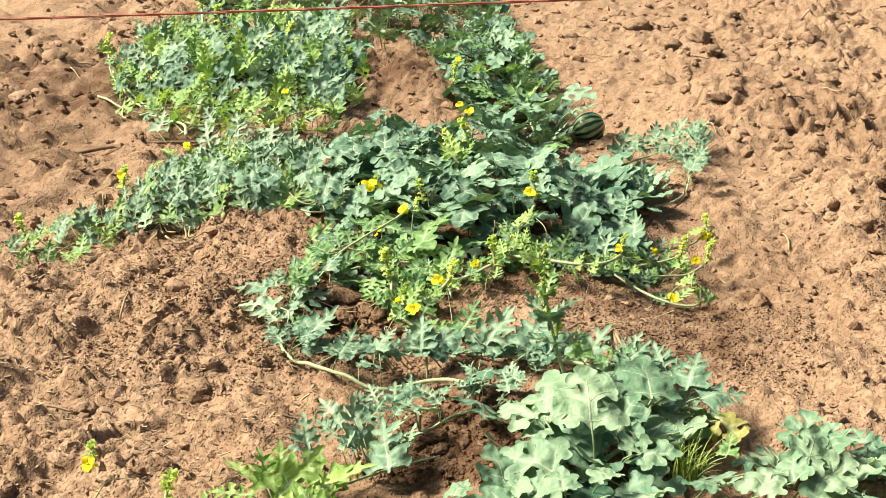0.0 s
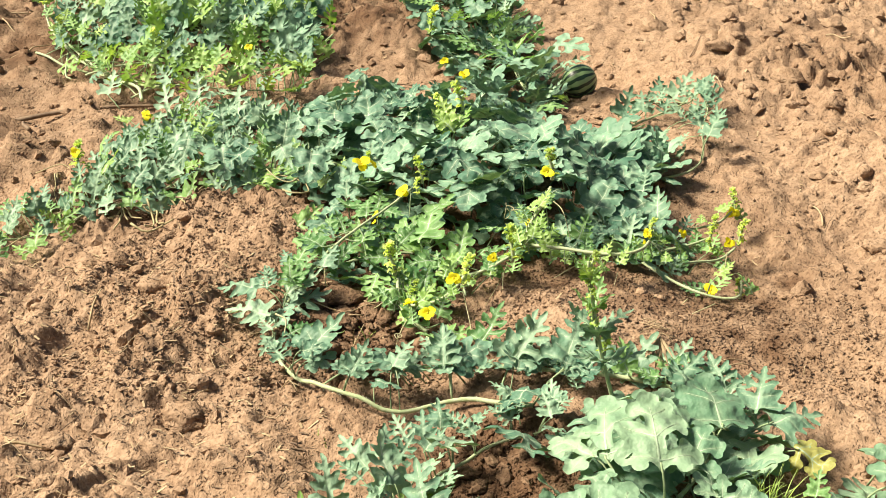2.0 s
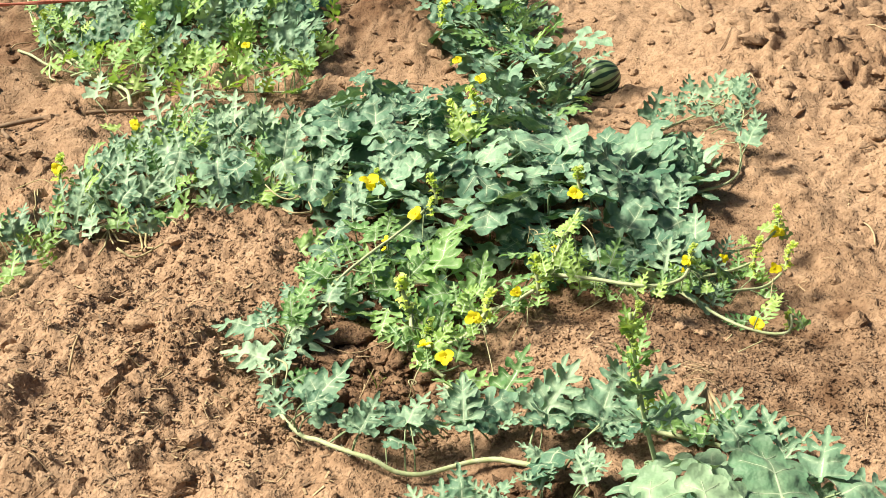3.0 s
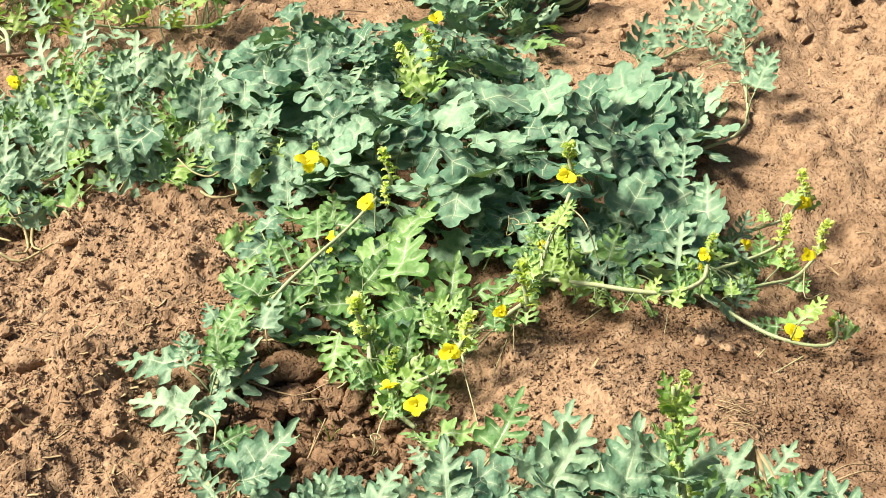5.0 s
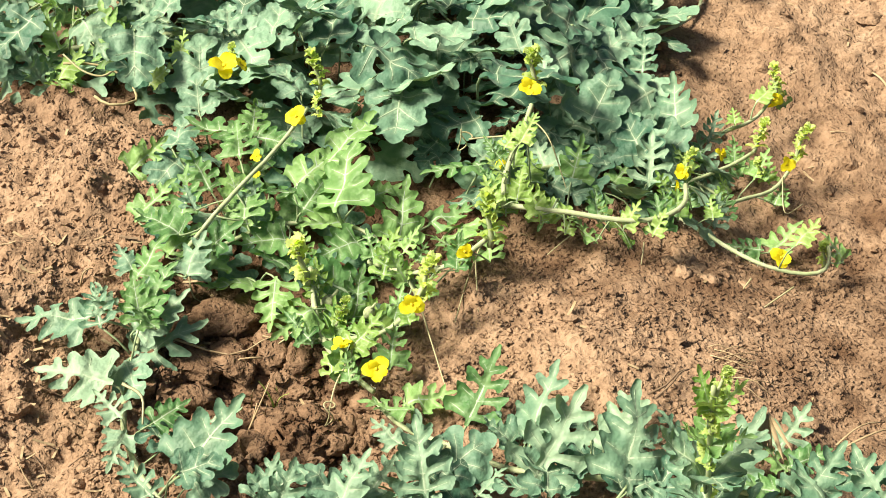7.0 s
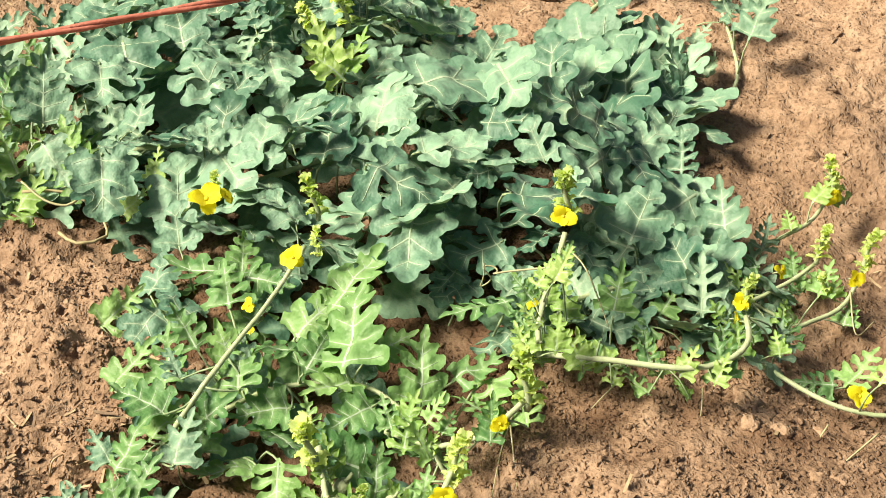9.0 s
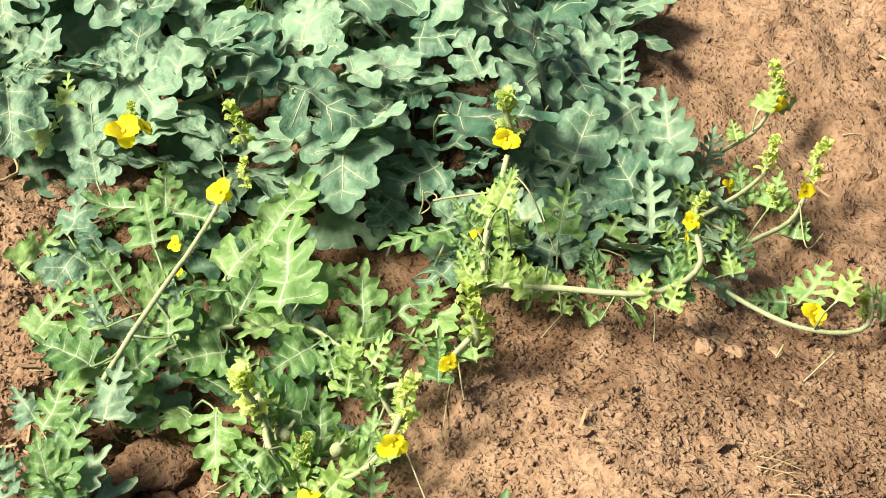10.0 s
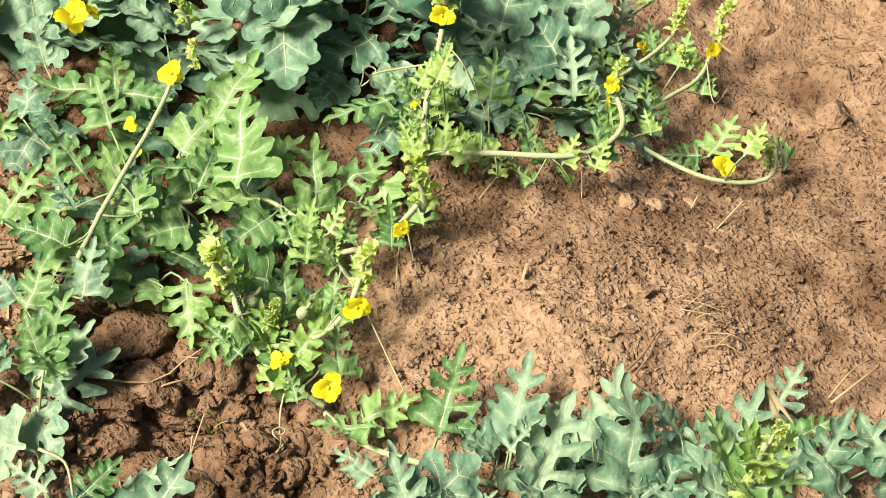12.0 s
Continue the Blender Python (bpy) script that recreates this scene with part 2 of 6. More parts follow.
def rough_z(x, y):
    """Clods and crumbs over the plain shape of the ground; the left and far right are rougher than the middle."""
    wild = 0.58 + 0.72 * min(1, max(0, abs(x - 0.28 + 0.10 * y) * 1.9 - 0.45)) + 1.3 * math.exp(-((x + 0.10) ** 2 + (y + 0.21) ** 2) / 0.012)
    lump = noise.noise((x * 9, y * 9, 7.7))
    z = 0.024 * wild * lump
    near, nxt = noise.voronoi((x * 17 + 1.2 * lump + 0.9 * noise.noise((x * 24, y * 24, 5.5)), y * 17 + 1.4 * noise.noise((x * 13, y * 13, 8.8)), 0.5))[0][:2]
    z += 0.040 * wild * min(0.35, max(0.0, nxt - near)) * max(0.0, 0.45 + 1.4 * lump)
    near, nxt = noise.voronoi((x * 46 + lump, y * 46, 2.5))[0][:2]
    z += 0.027 * wild * min(0.4, nxt - near) * max(0.0, 0.5 + 1.2 * noise.noise((x * 14, y * 14, 9.1)))
    turned = sum(s * math.exp(-((x - a) ** 2 + (y - b) ** 2) / (q * q)) for a, b, q, s in TURNED)
    if turned > 0.02:
        heap = 0.5 + 0.5 * noise.noise((x * 5, y * 5, 2.2))
        z += turned * 0.085 * (max(0.0, 0.62 - abs(noise.noise((x * 15, y * 12, 6.1))) * 2.0) + 0.35 * max(0.0, 0.5 - 2 * abs(noise.noise((x * 34, y * 30, 8.1))))) * heap
    z += 0.009 * wild * noise.fractal((x * 33, y * 33, 1.5), 1.0, 2.1, 3)
    z += 0.0022 * noise.noise((x * 85, y * 85, 4.4))
    return z


def axis(spans):
    """Grid lines from spans of (from, to, step)."""
    out = []
    for a, b, s in spans:
        n = max(1, round((b - a) / s))
        out += [a + (b - a) * k / n for k in range(n)]
    return out + [spans[-1][1]]


FAR = [7.5, 12, 25, 60, 150, 400]
gx = [-v for v in FAR[::-1]] + axis([(-6.0, -3.2, 0.1), (-3.2, -2.2, 0.06), (-2.2, -1.7, 0.03), (-1.7, -0.85, 0.014), (-0.85, 0.95, 0.0065), (0.95, 1.6, 0.013), (1.6, 2.1, 0.03), (2.1, 3.2, 0.08), (3.2, 6.0, 0.1)]) + FAR
gy = [-v for v in FAR[::-1]] + axis([(-6.0, -3.2, 0.1), (-3.2, -1.5, 0.08), (-1.5, -1.1, 0.02), (-1.1, 0.75, 0.0065), (0.75, 2.7, 0.014), (2.7, 3.2, 0.03), (3.2, 4.0, 0.08), (4.0, 6.0, 0.1)]) + FAR
verts = []
for y in gy:
    for x in gx:
        z = ground_z(x, y)
        ease = max(0.0, min(1.0, (x + 6.0) / 1.5, (6.0 - x) / 1.5, (y + 6.0) / 1.5, (6.0 - y) / 1.5))
        if ease > 0:
            z += rough_z(x, y) * ease
        verts.append((x, y, z))
w = len(gx)
faces = [(j * w + i, j * w + i + 1, (j + 1) * w + i + 1, (j + 1) * w + i) for j in range(len(gy) - 1) for i in range(w - 1)]
me = bpy.data.meshes.new("ground")
me.from_pydata(verts, [], faces)
# soil darkened where turned and still moist, with shade painted in: beside the near vines, in the furrow, in the far
# hollow, under leaves and along bed edges
DAMP_AND_SHADE = [(0.52, -0.20, 0.09, 0.4), (0.57, -0.12, 0.10, 0.4), (-0.53, 0.35, 0.07, 1.0), (-0.60, 0.33, 0.06, 0.7), (0.92, 1.10, 0.30, 0.4), (0.68, 1.38, 0.20, 0.35), (-0.10, 0.02, 0.15, 0.85), (-0.16, 0.14, 0.10, 0.7), (0.11, 0.12, 0.10, 0.9), (0.17, -0.54, 0.11, 1.3), (0.15, -0.42, 0.10, 0.6), (-0.46, 0.36, 0.08, 1.0), (-1.45, 1.35, 0.30, 0.6), (-1.25, 1.15, 0.15, 0.7)]
DAMP_AND_SHADE += [(0.66, 0.28, 0.16, 0.32), (0.62, 0.08, 0.13, 0.32), (0.52, 0.42, 0.12, 0.30), (-0.04, 0.20, 0.12, 0.9), (-0.40, 0.36, 0.07, 1.0), (0.08, 0.33, 0.20, 0.75), (-0.28, 0.45, 0.18, 0.6), (-0.08, 0.62, 0.22, 0.6), (-0.08, 0.10, 0.14, 0.45), (0.26, 0.20, 0.12, 0.6), (0.40, -0.62, 0.16, 0.6), (-0.85, 1.45, 0.40, 0.5)]  # shade of the leaves painted into the soil
DAMP_AND_SHADE += [(-0.60, 0.26, 0.06, 0.8), (-0.08, -0.22, 0.15, 0.85), (-0.16, -0.13, 0.08, 0.6), (0.47, -0.14, 0.13, 0.40), (0.46, 0.02, 0.10, 0.45), (0.24, -0.02, 0.09, 0.7), (0.36, -0.03, 0.08, 0.5), (-0.66, 0.24, 0.10, 0.9), (0.55, 0.12, 0.09, 0.6), (0.13, -0.66, 0.13, 1.2), (0.66, -0.70, 0.10, 0.7), (-0.42, 1.45, 0.25, 1.1), (-1.10, 0.62, 0.22, 0.6), (-1.35, 1.00, 0.22, 0.5)]


# how much painted shade and damp darken the soil at a place
def soil_darkening(x, y):
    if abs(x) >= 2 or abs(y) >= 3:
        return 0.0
    return min(1.0, sum(s * math.exp(-((x - a) ** 2 + (y - b) ** 2) / (r * r)) for a, b, r, s in DAMP_AND_SHADE if abs(x - a) < 3 * r and abs(y - b) < 3 * r) * (0.75 + 0.9 * noise.noise((x * 22, y * 22, 5.0))))


me.attributes.new("damp_shade", "FLOAT", "POINT").data.foreach_set("value", [soil_darkening(x, y) for x, y, z in verts])
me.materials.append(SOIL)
me.polygons.foreach_set("use_smooth", [True] * len(me.polygons))
tagged(new("ground", me), "bare tilled sandy brown soil with clods and crumbs", "ground", kind="structure")
del verts, faces


def clod_mesh(seed, mat=CLOD):
    rng = random.Random(seed)
    bm = bmesh.new()
    bmesh.ops.create_icosphere(bm, subdivisions=3, radius=1.0)
    off = Vector((rng.uniform(0, 90), rng.uniform(0, 90), rng.uniform(0, 90)))
    sx, sy, sz = rng.uniform(0.8, 1.35), rng.uniform(0.7, 1.2), rng.uniform(0.38, 0.6)
    cuts = [Vector((rng.gauss(0, 1), rng.gauss(0, 1), rng.gauss(0.3, 1))).normalized() for _ in range(5)]
    for v in bm.verts:
        p = v.co.copy()
        for c in cuts:
            over = p.dot(c) - 0.72
            if over > 0:
                p -= c * over * 0.8
        p *= 1 + 0.30 * noise.noise(v.co * 1.6 + off) + 0.30 * noise.noise(v.co * 3.7 + off) + 0.22 * noise.noise(v.co * 8 + off)
        v.co = Vector((p.x * sx, p.y * sy, p.z * sz))
    return mesh_of("soil_clod", bm, mat)


CLODS = [clod_mesh(s) for s in range(10)]


DAMP_CLODS = [clod_mesh(20 + s, DAMP_CLOD) for s in range(5)]


def clod(x, y, r, kind=0, turn=0, label="dry brown soil clod lying on the field", pool=CLODS):
    ob = tagged(new("soil_clod", pool[kind % len(pool)]), label, "soil clod", "clods on the field")
    ob.matrix_basis = Matrix.LocRotScale((x, y, ground_z(x, y) + rough_z(x, y) + r * (0.18 if pool is DAMP_CLODS else -0.02)), Euler((0.2 * math.sin(turn), 0.2 * math.cos(turn), turn)), (r, r, r))
    return ob


# ---- leaves ----
def leaf_form(seed, young):
    """Ribs of a lobed leaf of unit length as tapered rods (start, end, start radius, end radius, is a rib)."""
    rng = random.Random(seed)
    j = lambda v: v * rng.uniform(0.88, 1.12)
    rods = []

    def rod(ax, ay, bx, by, r0, r1, rib=0):
        rods.append(((ax, ay), (bx, by), r0, r1, rib))

    if young:
        blunt = 60 <= seed < 80
        plump = 66 <= seed < 80
        rod(0, -0.02, 0, 0.93, 0.030, 0.020, 1)
        rod(0, 0.08, 0, 0.74, 0.080 if plump else 0.060, 0.060 if plump else 0.044)
        rod(0, 0.80, 0, 0.87, 0.046, 0.056)
        rod(0, 0.87, 0, 0.97, 0.054, 0.028 if blunt else 0.018)
        for s in (-1, 1):
            for at, out, up, fat in ((0.63, 0.105, 0.085, 0.040), (0.45, 0.185, 0.100, 0.048), (0.26, 0.255, 0.095, 0.052), (0.07, 0.300, 0.060, 0.056)):
                o, u, f = j(out), j(up), j(fat) * (1.62 if plump else 1.28)
                rod(0, at, s * o, at + u, 0.028, f, 1)
                rod(s * o, at + u, s * (o + 0.060), at + u * 1.45 + 0.010, f * 0.95, 0.036 if blunt else 0.022)
                if out > 0.15:
                    rod(s * o * 0.72, at + u * 0.72, s * o * 1.02, at + u * 0.72 - j(0.052), 0.024, j(0.034))
                if out > 0.28:
                    rod(s * o * 0.66, at + u * 0.6, s * o * 0.84, at + u + j(0.060), 0.024, j(0.036))
    else:
        rod(0, -0.02, 0, 0.80, 0.030, 0.040, 1)
        rod(0, 0.08, 0, 0.66, 0.092, 0.080)
        rod(0, 0.70, 0, 0.88, 0.070, j(0.115))
        for s in (-1, 1):
            rod(0, 0.66, s * j(0.165), j(0.79), 0.050, j(0.080), 1)
            o, u = j(0.315), j(0.565)
            rod(0, 0.38, s * o, u, 0.052, j(0.108), 1)
            rod(s * o * 0.62, 0.38 + (u - 0.38) * 0.62, s * o * 1.06, u - j(0.135), 0.034, j(0.068))
            o, u = j(0.385), j(0.17)
            rod(0, 0.11, s * o, u, 0.055, j(0.112), 1)
            rod(s * o * 0.60, 0.15, s * o * 0.80, u + j(0.120), 0.034, j(0.066))
            rod(s * o * 0.52, 0.14, s * o * 0.66, u - j(0.160), 0.036, j(0.082))
    return rods


def leaf_mesh(seed, young, blade, curl=1.0, n=38):
    rng = random.Random(seed + 500)
    rods = leaf_form(seed, young)
    xs, ys = np.linspace(-0.54, 0.54, n), np.linspace(-0.13, 1.04, n)
    X, Y = np.meshgrid(xs, ys)
    F, V = np.full(X.shape, 9.0), np.full(X.shape, 9.0)
    for (ax, ay), (bx, by), r0, r1, rib in rods:
        dx, dy = bx - ax, by - ay
        t = np.clip(((X - ax) * dx + (Y - ay) * dy) / (dx * dx + dy * dy), 0, 1)
        gone = np.hypot(X - ax - t * dx, Y - ay - t * dy)
        d = gone - (r0 + (r1 * (1.0 if young else 1.12) - r0) * t)
        k = 0.014
        h = np.clip(0.5 + 0.5 * (F - d) / k, 0, 1)
        F = F + (d - F) * h - k * h * (1 - h)
        if rib:
            V = np.minimum(V, gone / ((0.072 if ax == 0 and bx == 0 else 0.046) * (1.15 - 0.6 * t)))
    # only what reaches the margin is a gap between lobes
    outer, spread = np.zeros(F.shape, bool), np.ones(F.shape, bool)
    spread[1:-1, 1:-1] = False
    while (spread & ~outer).any():
        outer |= spread
        near = outer.copy()
        near[1:] |= outer[:-1]
        near[:-1] |= outer[1:]
        near[:, 1:] |= outer[:, :-1]
        near[:, :-1] |= outer[:, 1:]
        spread = near & (F >= 0)
    F = np.where((F >= 0) & ~outer, -0.01, F)
    off = Vector((rng.uniform(0, 50), rng.uniform(0, 50), rng.uniform(0, 50)))
    fold, droop, bend, twist = rng.uniform(0.05, 0.30), rng.uniform(0.1, 0.8) * curl, rng.uniform(-0.05, 0.42) * curl, rng.uniform(-0.16, 0.16)

    def height(x, y, f=-0.06):
        z = fold * math.sqrt(x * x + 0.0009) - droop * x * x - bend * y * y * 0.6 + twist * x * y
        z += 0.100 * curl * noise.noise(Vector((x * 3.6, y * 3.4, 0)) + off) + 0.012 * noise.noise(Vector((x * 11, y * 11, 0)) + off)
        return z + 0.042 * math.exp(min(0.0, f) / 0.028) * (0.6 + noise.noise(Vector((x * 5, y * 5, 9)) + off))

    bm = bmesh.new()
    made, pale = {}, []

    def corner(i, j):
        if (i, j) not in made:
            x, y = xs[j], ys[i]
            made[i, j] = bm.verts.new((x, y, height(x, y, F[i, j])))
            pale.append(max(0.0, 1 - V[i, j]) ** 0.7)
        return made[i, j]

    def cut(i, j, k, l):
        key = (min((i, j), (k, l)), max((i, j), (k, l)))
        if key not in made:
            a, b = F[i, j], F[k, l]
            t = min(0.98, max(0.02, a / (a - b)))
            x, y = xs[j] + (xs[l] - xs[j]) * t, ys[i] + (ys[k] - ys[i]) * t
            made[key] = bm.verts.new((x, y, height(x, y, 0)))
            pale.append(0.10)
        return made[key]

    for i in range(n - 1):
        for jx in range(n - 1):
            loop = [(i, jx), (i, jx + 1), (i + 1, jx + 1), (i + 1, jx)]
            if not any(F[c] < 0 for c in loop):
                continue
            poly = []
            for c, d in zip(loop, loop[1:] + loop[:1]):
                if F[c] < 0:
                    poly.append(corner(*c))
                if (F[c] < 0) != (F[d] < 0):
                    poly.append(cut(*c, *d))
            if len(poly) > 2 and len(set(poly)) == len(poly):
                bm.faces.new(poly)
    # raised pale ribs
    for (ax, ay), (bx, by), r0, r1, rib in rods:
        if not rib or n < 30:
            continue
        length = math.hypot(bx - ax, by - ay)
        wide = 0.016 if ax == 0 and bx == 0 else 0.009
        nx, ny = -(by - ay) / length, (bx - ax) / length
        row = []
        steps = max(3, int(length / 0.05))
        for k in range(steps + 1):
            t = k / steps
            x, y, q = ax + (bx - ax) * t, ay + (by - ay) * t, wide * (1 - 0.8 * t)
            row.append([bm.verts.new((x + s * nx * q, y + s * ny * q, height(x + s * nx * q, y + s * ny * q) + (0.006 if s == 0 else 0.002))) for s in (-1, 0, 1)])
            pale += [1.0, 1.0, 1.0]
        for u, v in zip(row, row[1:]):
            for s in (0, 1):
                bm.faces.new((u[s + 1], u[s], v[s], v[s + 1])).material_index = 1
    bmesh.ops.recalc_face_normals(bm, faces=bm.faces)
    me = mesh_of("leaf", bm, blade, RIB)
    me.attributes.new("vein", "FLOAT", "POINT").data.foreach_set("value", pale)
    return me


MATURE = [leaf_mesh(s, False, BLADE) for s in range(12)]
LIGHT = [leaf_mesh(120 + s, False, CREAM) for s in range(8)]
FRESH = [leaf_mesh(40 + s, True, YOUNG) for s in range(8)]
GREY = [leaf_mesh(s, True, FROST) for s in (60, 61, 62, 63, 64, 65, 68, 71)]
BROAD = [leaf_mesh(66 + s, True, YOUNG) for s in range(6)]
YELLOW = [leaf_mesh(90, False, OLD, 1.8)]
PALE = [leaf_mesh(100 + s, True, LIME) for s in range(6)]
KINDS = {"l": PALE, "m": MATURE, "f": LIGHT, "y": FRESH, "g": GREY, "b": BROAD, "o": YELLOW}
# plainer blades for the far beds and the shade under the canopy
COARSE = {"f": LIGHT, "l": [leaf_mesh(100 + s, True, LIME, n=24) for s in range(4)], "m": [leaf_mesh(s, False, BLADE, n=24) for s in range(6)],
          "y": [leaf_mesh(40 + s, True, YOUNG, n=24) for s in range(4)], "g": [leaf_mesh(60 + s, True, FROST, n=24) for s in range(4)],
          "b": [leaf_mesh(66 + s, True, YOUNG, n=24) for s in range(3)], "o": YELLOW}


def tip_mesh(seed):
    """A growing tip: a fuzzy bundle of small folded leaves round a short shoot, one unit high."""
    rng = random.Random(seed)
    bm = bmesh.new()
    bend = rng.uniform(-0.35, 0.35)
    axis_at = lambda z: Vector((bend * z * z + 0.03 * math.sin(7 * z), 0.25 * bend * math.sin(2.5 * z), z))
    tube(bm, [axis_at(k / 6) for k in range(6)], 0.075, 0.04, 5, 1)
    for k in range(34):
        z, a = rng.choice((0.12, 0.38, 0.62, 0.80, 0.92)) + rng.uniform(-0.07, 0.07), k * 2.4 + rng.uniform(-0.6, 0.6)
        reach, rise, half = rng.uniform(0.22, 0.50) * (1.15 - 0.6 * z), rng.uniform(0.08, 0.40), rng.uniform(0.055, 0.11)
        d, s = Vector((math.cos(a), math.sin(a), 0)), Vector((-math.sin(a), math.cos(a), 0))
        prev = None
        for q in range(8):
            t = q / 7
            c = axis_at(z) + d * reach * (t - 0.25 * t * t) + Vector((0, 0, rise * t * (1.2 - t)))
            wide = half * (0.35 + 0.9 * math.sin(math.pi * min(1, t + 0.08))) * (1.25 if q % 2 else 0.7)
            row = [bm.verts.new(c + s * wide + Vector((0, 0, 0.05))), bm.verts.new(c), bm.verts.new(c - s * wide + Vector((0, 0, 0.05)))]
            if prev:
                for u in (0, 1):
                    bm.faces.new((prev[u], prev[u + 1], row[u + 1], row[u]))
            prev = row
    return mesh_of("growing_tip", bm, TIP, STEM)


TIPS = [tip_mesh(s) for s in range(4)]


def petal_mesh():
    bm = bmesh.new()
    grid = []
    for i in range(9):
        t = i / 8
        wide = 0.47 * math.sin(math.pi * (0.10 + 0.80 * t ** 0.8)) ** 0.6 + 0.02
        grid.append([bm.verts.new((wide * s, 0.06 + 0.94 * t - 0.10 * s * s * t - 0.07 * t ** 6 * (1 - abs(s)) ** 2, 0.16 * t - 0.24 * t ** 3 + 0.09 * s * s * t + 0.045 * math.sin(8 * t + 5 * s))) for s in (-1, -0.5, 0, 0.5, 1)])
    for u, v in zip(grid, grid[1:]):
        for k in range(4):
            bm.faces.new((u[k], u[k + 1], v[k + 1], v[k]))
    return mesh_of("petal", bm, PETAL)


def heart_mesh():
    bm = bmesh.new()
    bmesh.ops.create_icosphere(bm, subdivisions=2, radius=0.13, matrix=Matrix.Translation((0, 0, 0.08)))
    for v in bm.verts:
        v.co *= 1 + 0.15 * noise.noise(v.co * 14)
    tube(bm, [Vector((0, 0, 0.05)), Vector((0, 0, -0.1)), Vector((0.03, 0, -0.5)), Vector((0.05, 0.02, -0.9))], 0.14, 0.07, 6, 1)
    return mesh_of("flower", bm, HEART, STEM)


PETALS, HEARTS = petal_mesh(), heart_mesh()


def flower(vine, x, y, z, size=0.018, lean=35, turn=180):
    size *= 0.76
    m = pose(x, y, z, 0, 0, turn) @ pose(0, 0, 0, -lean) @ Matrix.Diagonal((size, size, size, 1))
    ob = put("flower", HEARTS, vine, m, "open yellow flower with five petals")
    for k in range(5):
        grow = 0.92 + 0.16 * math.sin(k * 3.7 + y * 90)
        put("petal", PETALS, ob, m @ pose(0, 0, 0, 0, 0, 72 * k + 9 * math.sin(k * 4.3 + x * 70)) @ pose(0, 0, 0, 8 + 24 * math.sin(k * 2.1 + x * 40), 14 * math.sin(k * 5.1 + y * 60)) @ Matrix.Diagonal((grow, grow, grow, 1)))
    return ob


def shoot(vine, x, y, z, size=0.05, lean=20, turn=0, kind=0):
    size *= 0.72
    put("growing_tip", TIPS[kind % 4], vine, pose(x, y, z, 0, 0, turn) @ pose(0, 0, 0, -lean) @ Matrix.Diagonal((size * 0.9, size * 0.9, size, 1)), "fuzzy yellow-green growing tip")


def tendril(vine, pts, r=0.0011, coil=0):
    line = smooth_line(pts, 0.006)
    if coil:
        end, d = line[-1], (line[-1] - line[-3]).normalized()
        for k in range(1, 24):
            a, q = k * 0.62, 0.0062 - 0.00016 * k
            line.append(end + Vector((math.sin(a) * q, (1 - math.cos(a)) * q * 0.6, 0.0011 * k * math.sin(0.3 * k))) + d * 0.0005 * k)
    bm = bmesh.new()
    tube(bm, line, r, r * 0.6, 5)
    put("tendril", mesh_of("tendril", bm, TENDRIL), vine, None, "thin curling tendril")


def dry_runner(ob, places, height, r, bark=OLD_STEM, label="thin yellowed side stem"):
    """A thin yellowed side stem that lies over the soil at the edge of a bed."""
    pts = [Vector((x, y, ground_z(x, y) + height + 0.010 * math.sin(3 * k + x * 9))) for k, (x, y) in enumerate(places)]
    line = smooth_line(pts, 0.012)
    for p in line:
        p.z = max(p.z, ground_z(p.x, p.y) + rough_z(p.x, p.y) + 0.001)
    bm = bmesh.new()
    tube(bm, line, r, r * 0.6, 6)
    put("side_stem", mesh_of("side_stem", bm, bark), ob, None, label)


COUNT = [0, 0]      # leaves so far; whether those to come lie in the shade


def leaf(vine, node_at, base, heading, pitch, size, kind="m", roll=0, stalk=True):
    """A leaf with its blade's base at base, its tip towards heading (degrees left of +y), raised by pitch, on a stalk from node_at."""
    COUNT[0] += 1
    pool = (COARSE if base[1] > 0.75 or COUNT[1] else KINDS)[kind]
    me = pool[(COUNT[0] * 7 + int(abs(base[0]) * 1000)) % len(pool)]
    m = pose(*base, 0, 0, heading) @ pose(0, 0, 0, pitch, roll, 0) @ Matrix.Diagonal((size, size, size, 1))
    ob = put("leaf", me, vine, m)
    if stalk:
        a, b = Vector(node_at), Vector(base)
        flat = Vector((a.x - b.x, a.y - b.y, 0))
        if flat.length > 0.06:
            # grows from a side shoot close by, hidden under the leaves
            q = b + flat.normalized() * 0.045
            a = Vector((q.x, q.y, ground_z(q.x, q.y) + 0.004))
        into = m.to_3x3() @ Vector((0, 0.5, 0))
        mid = a.lerp(b, 0.5) + Vector((0, 0, 0.25 * abs(b.z - a.z))) - into * 0.1
        bm = bmesh.new()
        thick = min(0.0021, 0.0004 + 0.015 * size)
        tube(bm, smooth_line([a, mid, b, b + into * 0.1], 0.02), thick, thick * 0.7, 5)
        put("petiole", mesh_of("petiole", bm, PETIOLE), ob)
    return ob


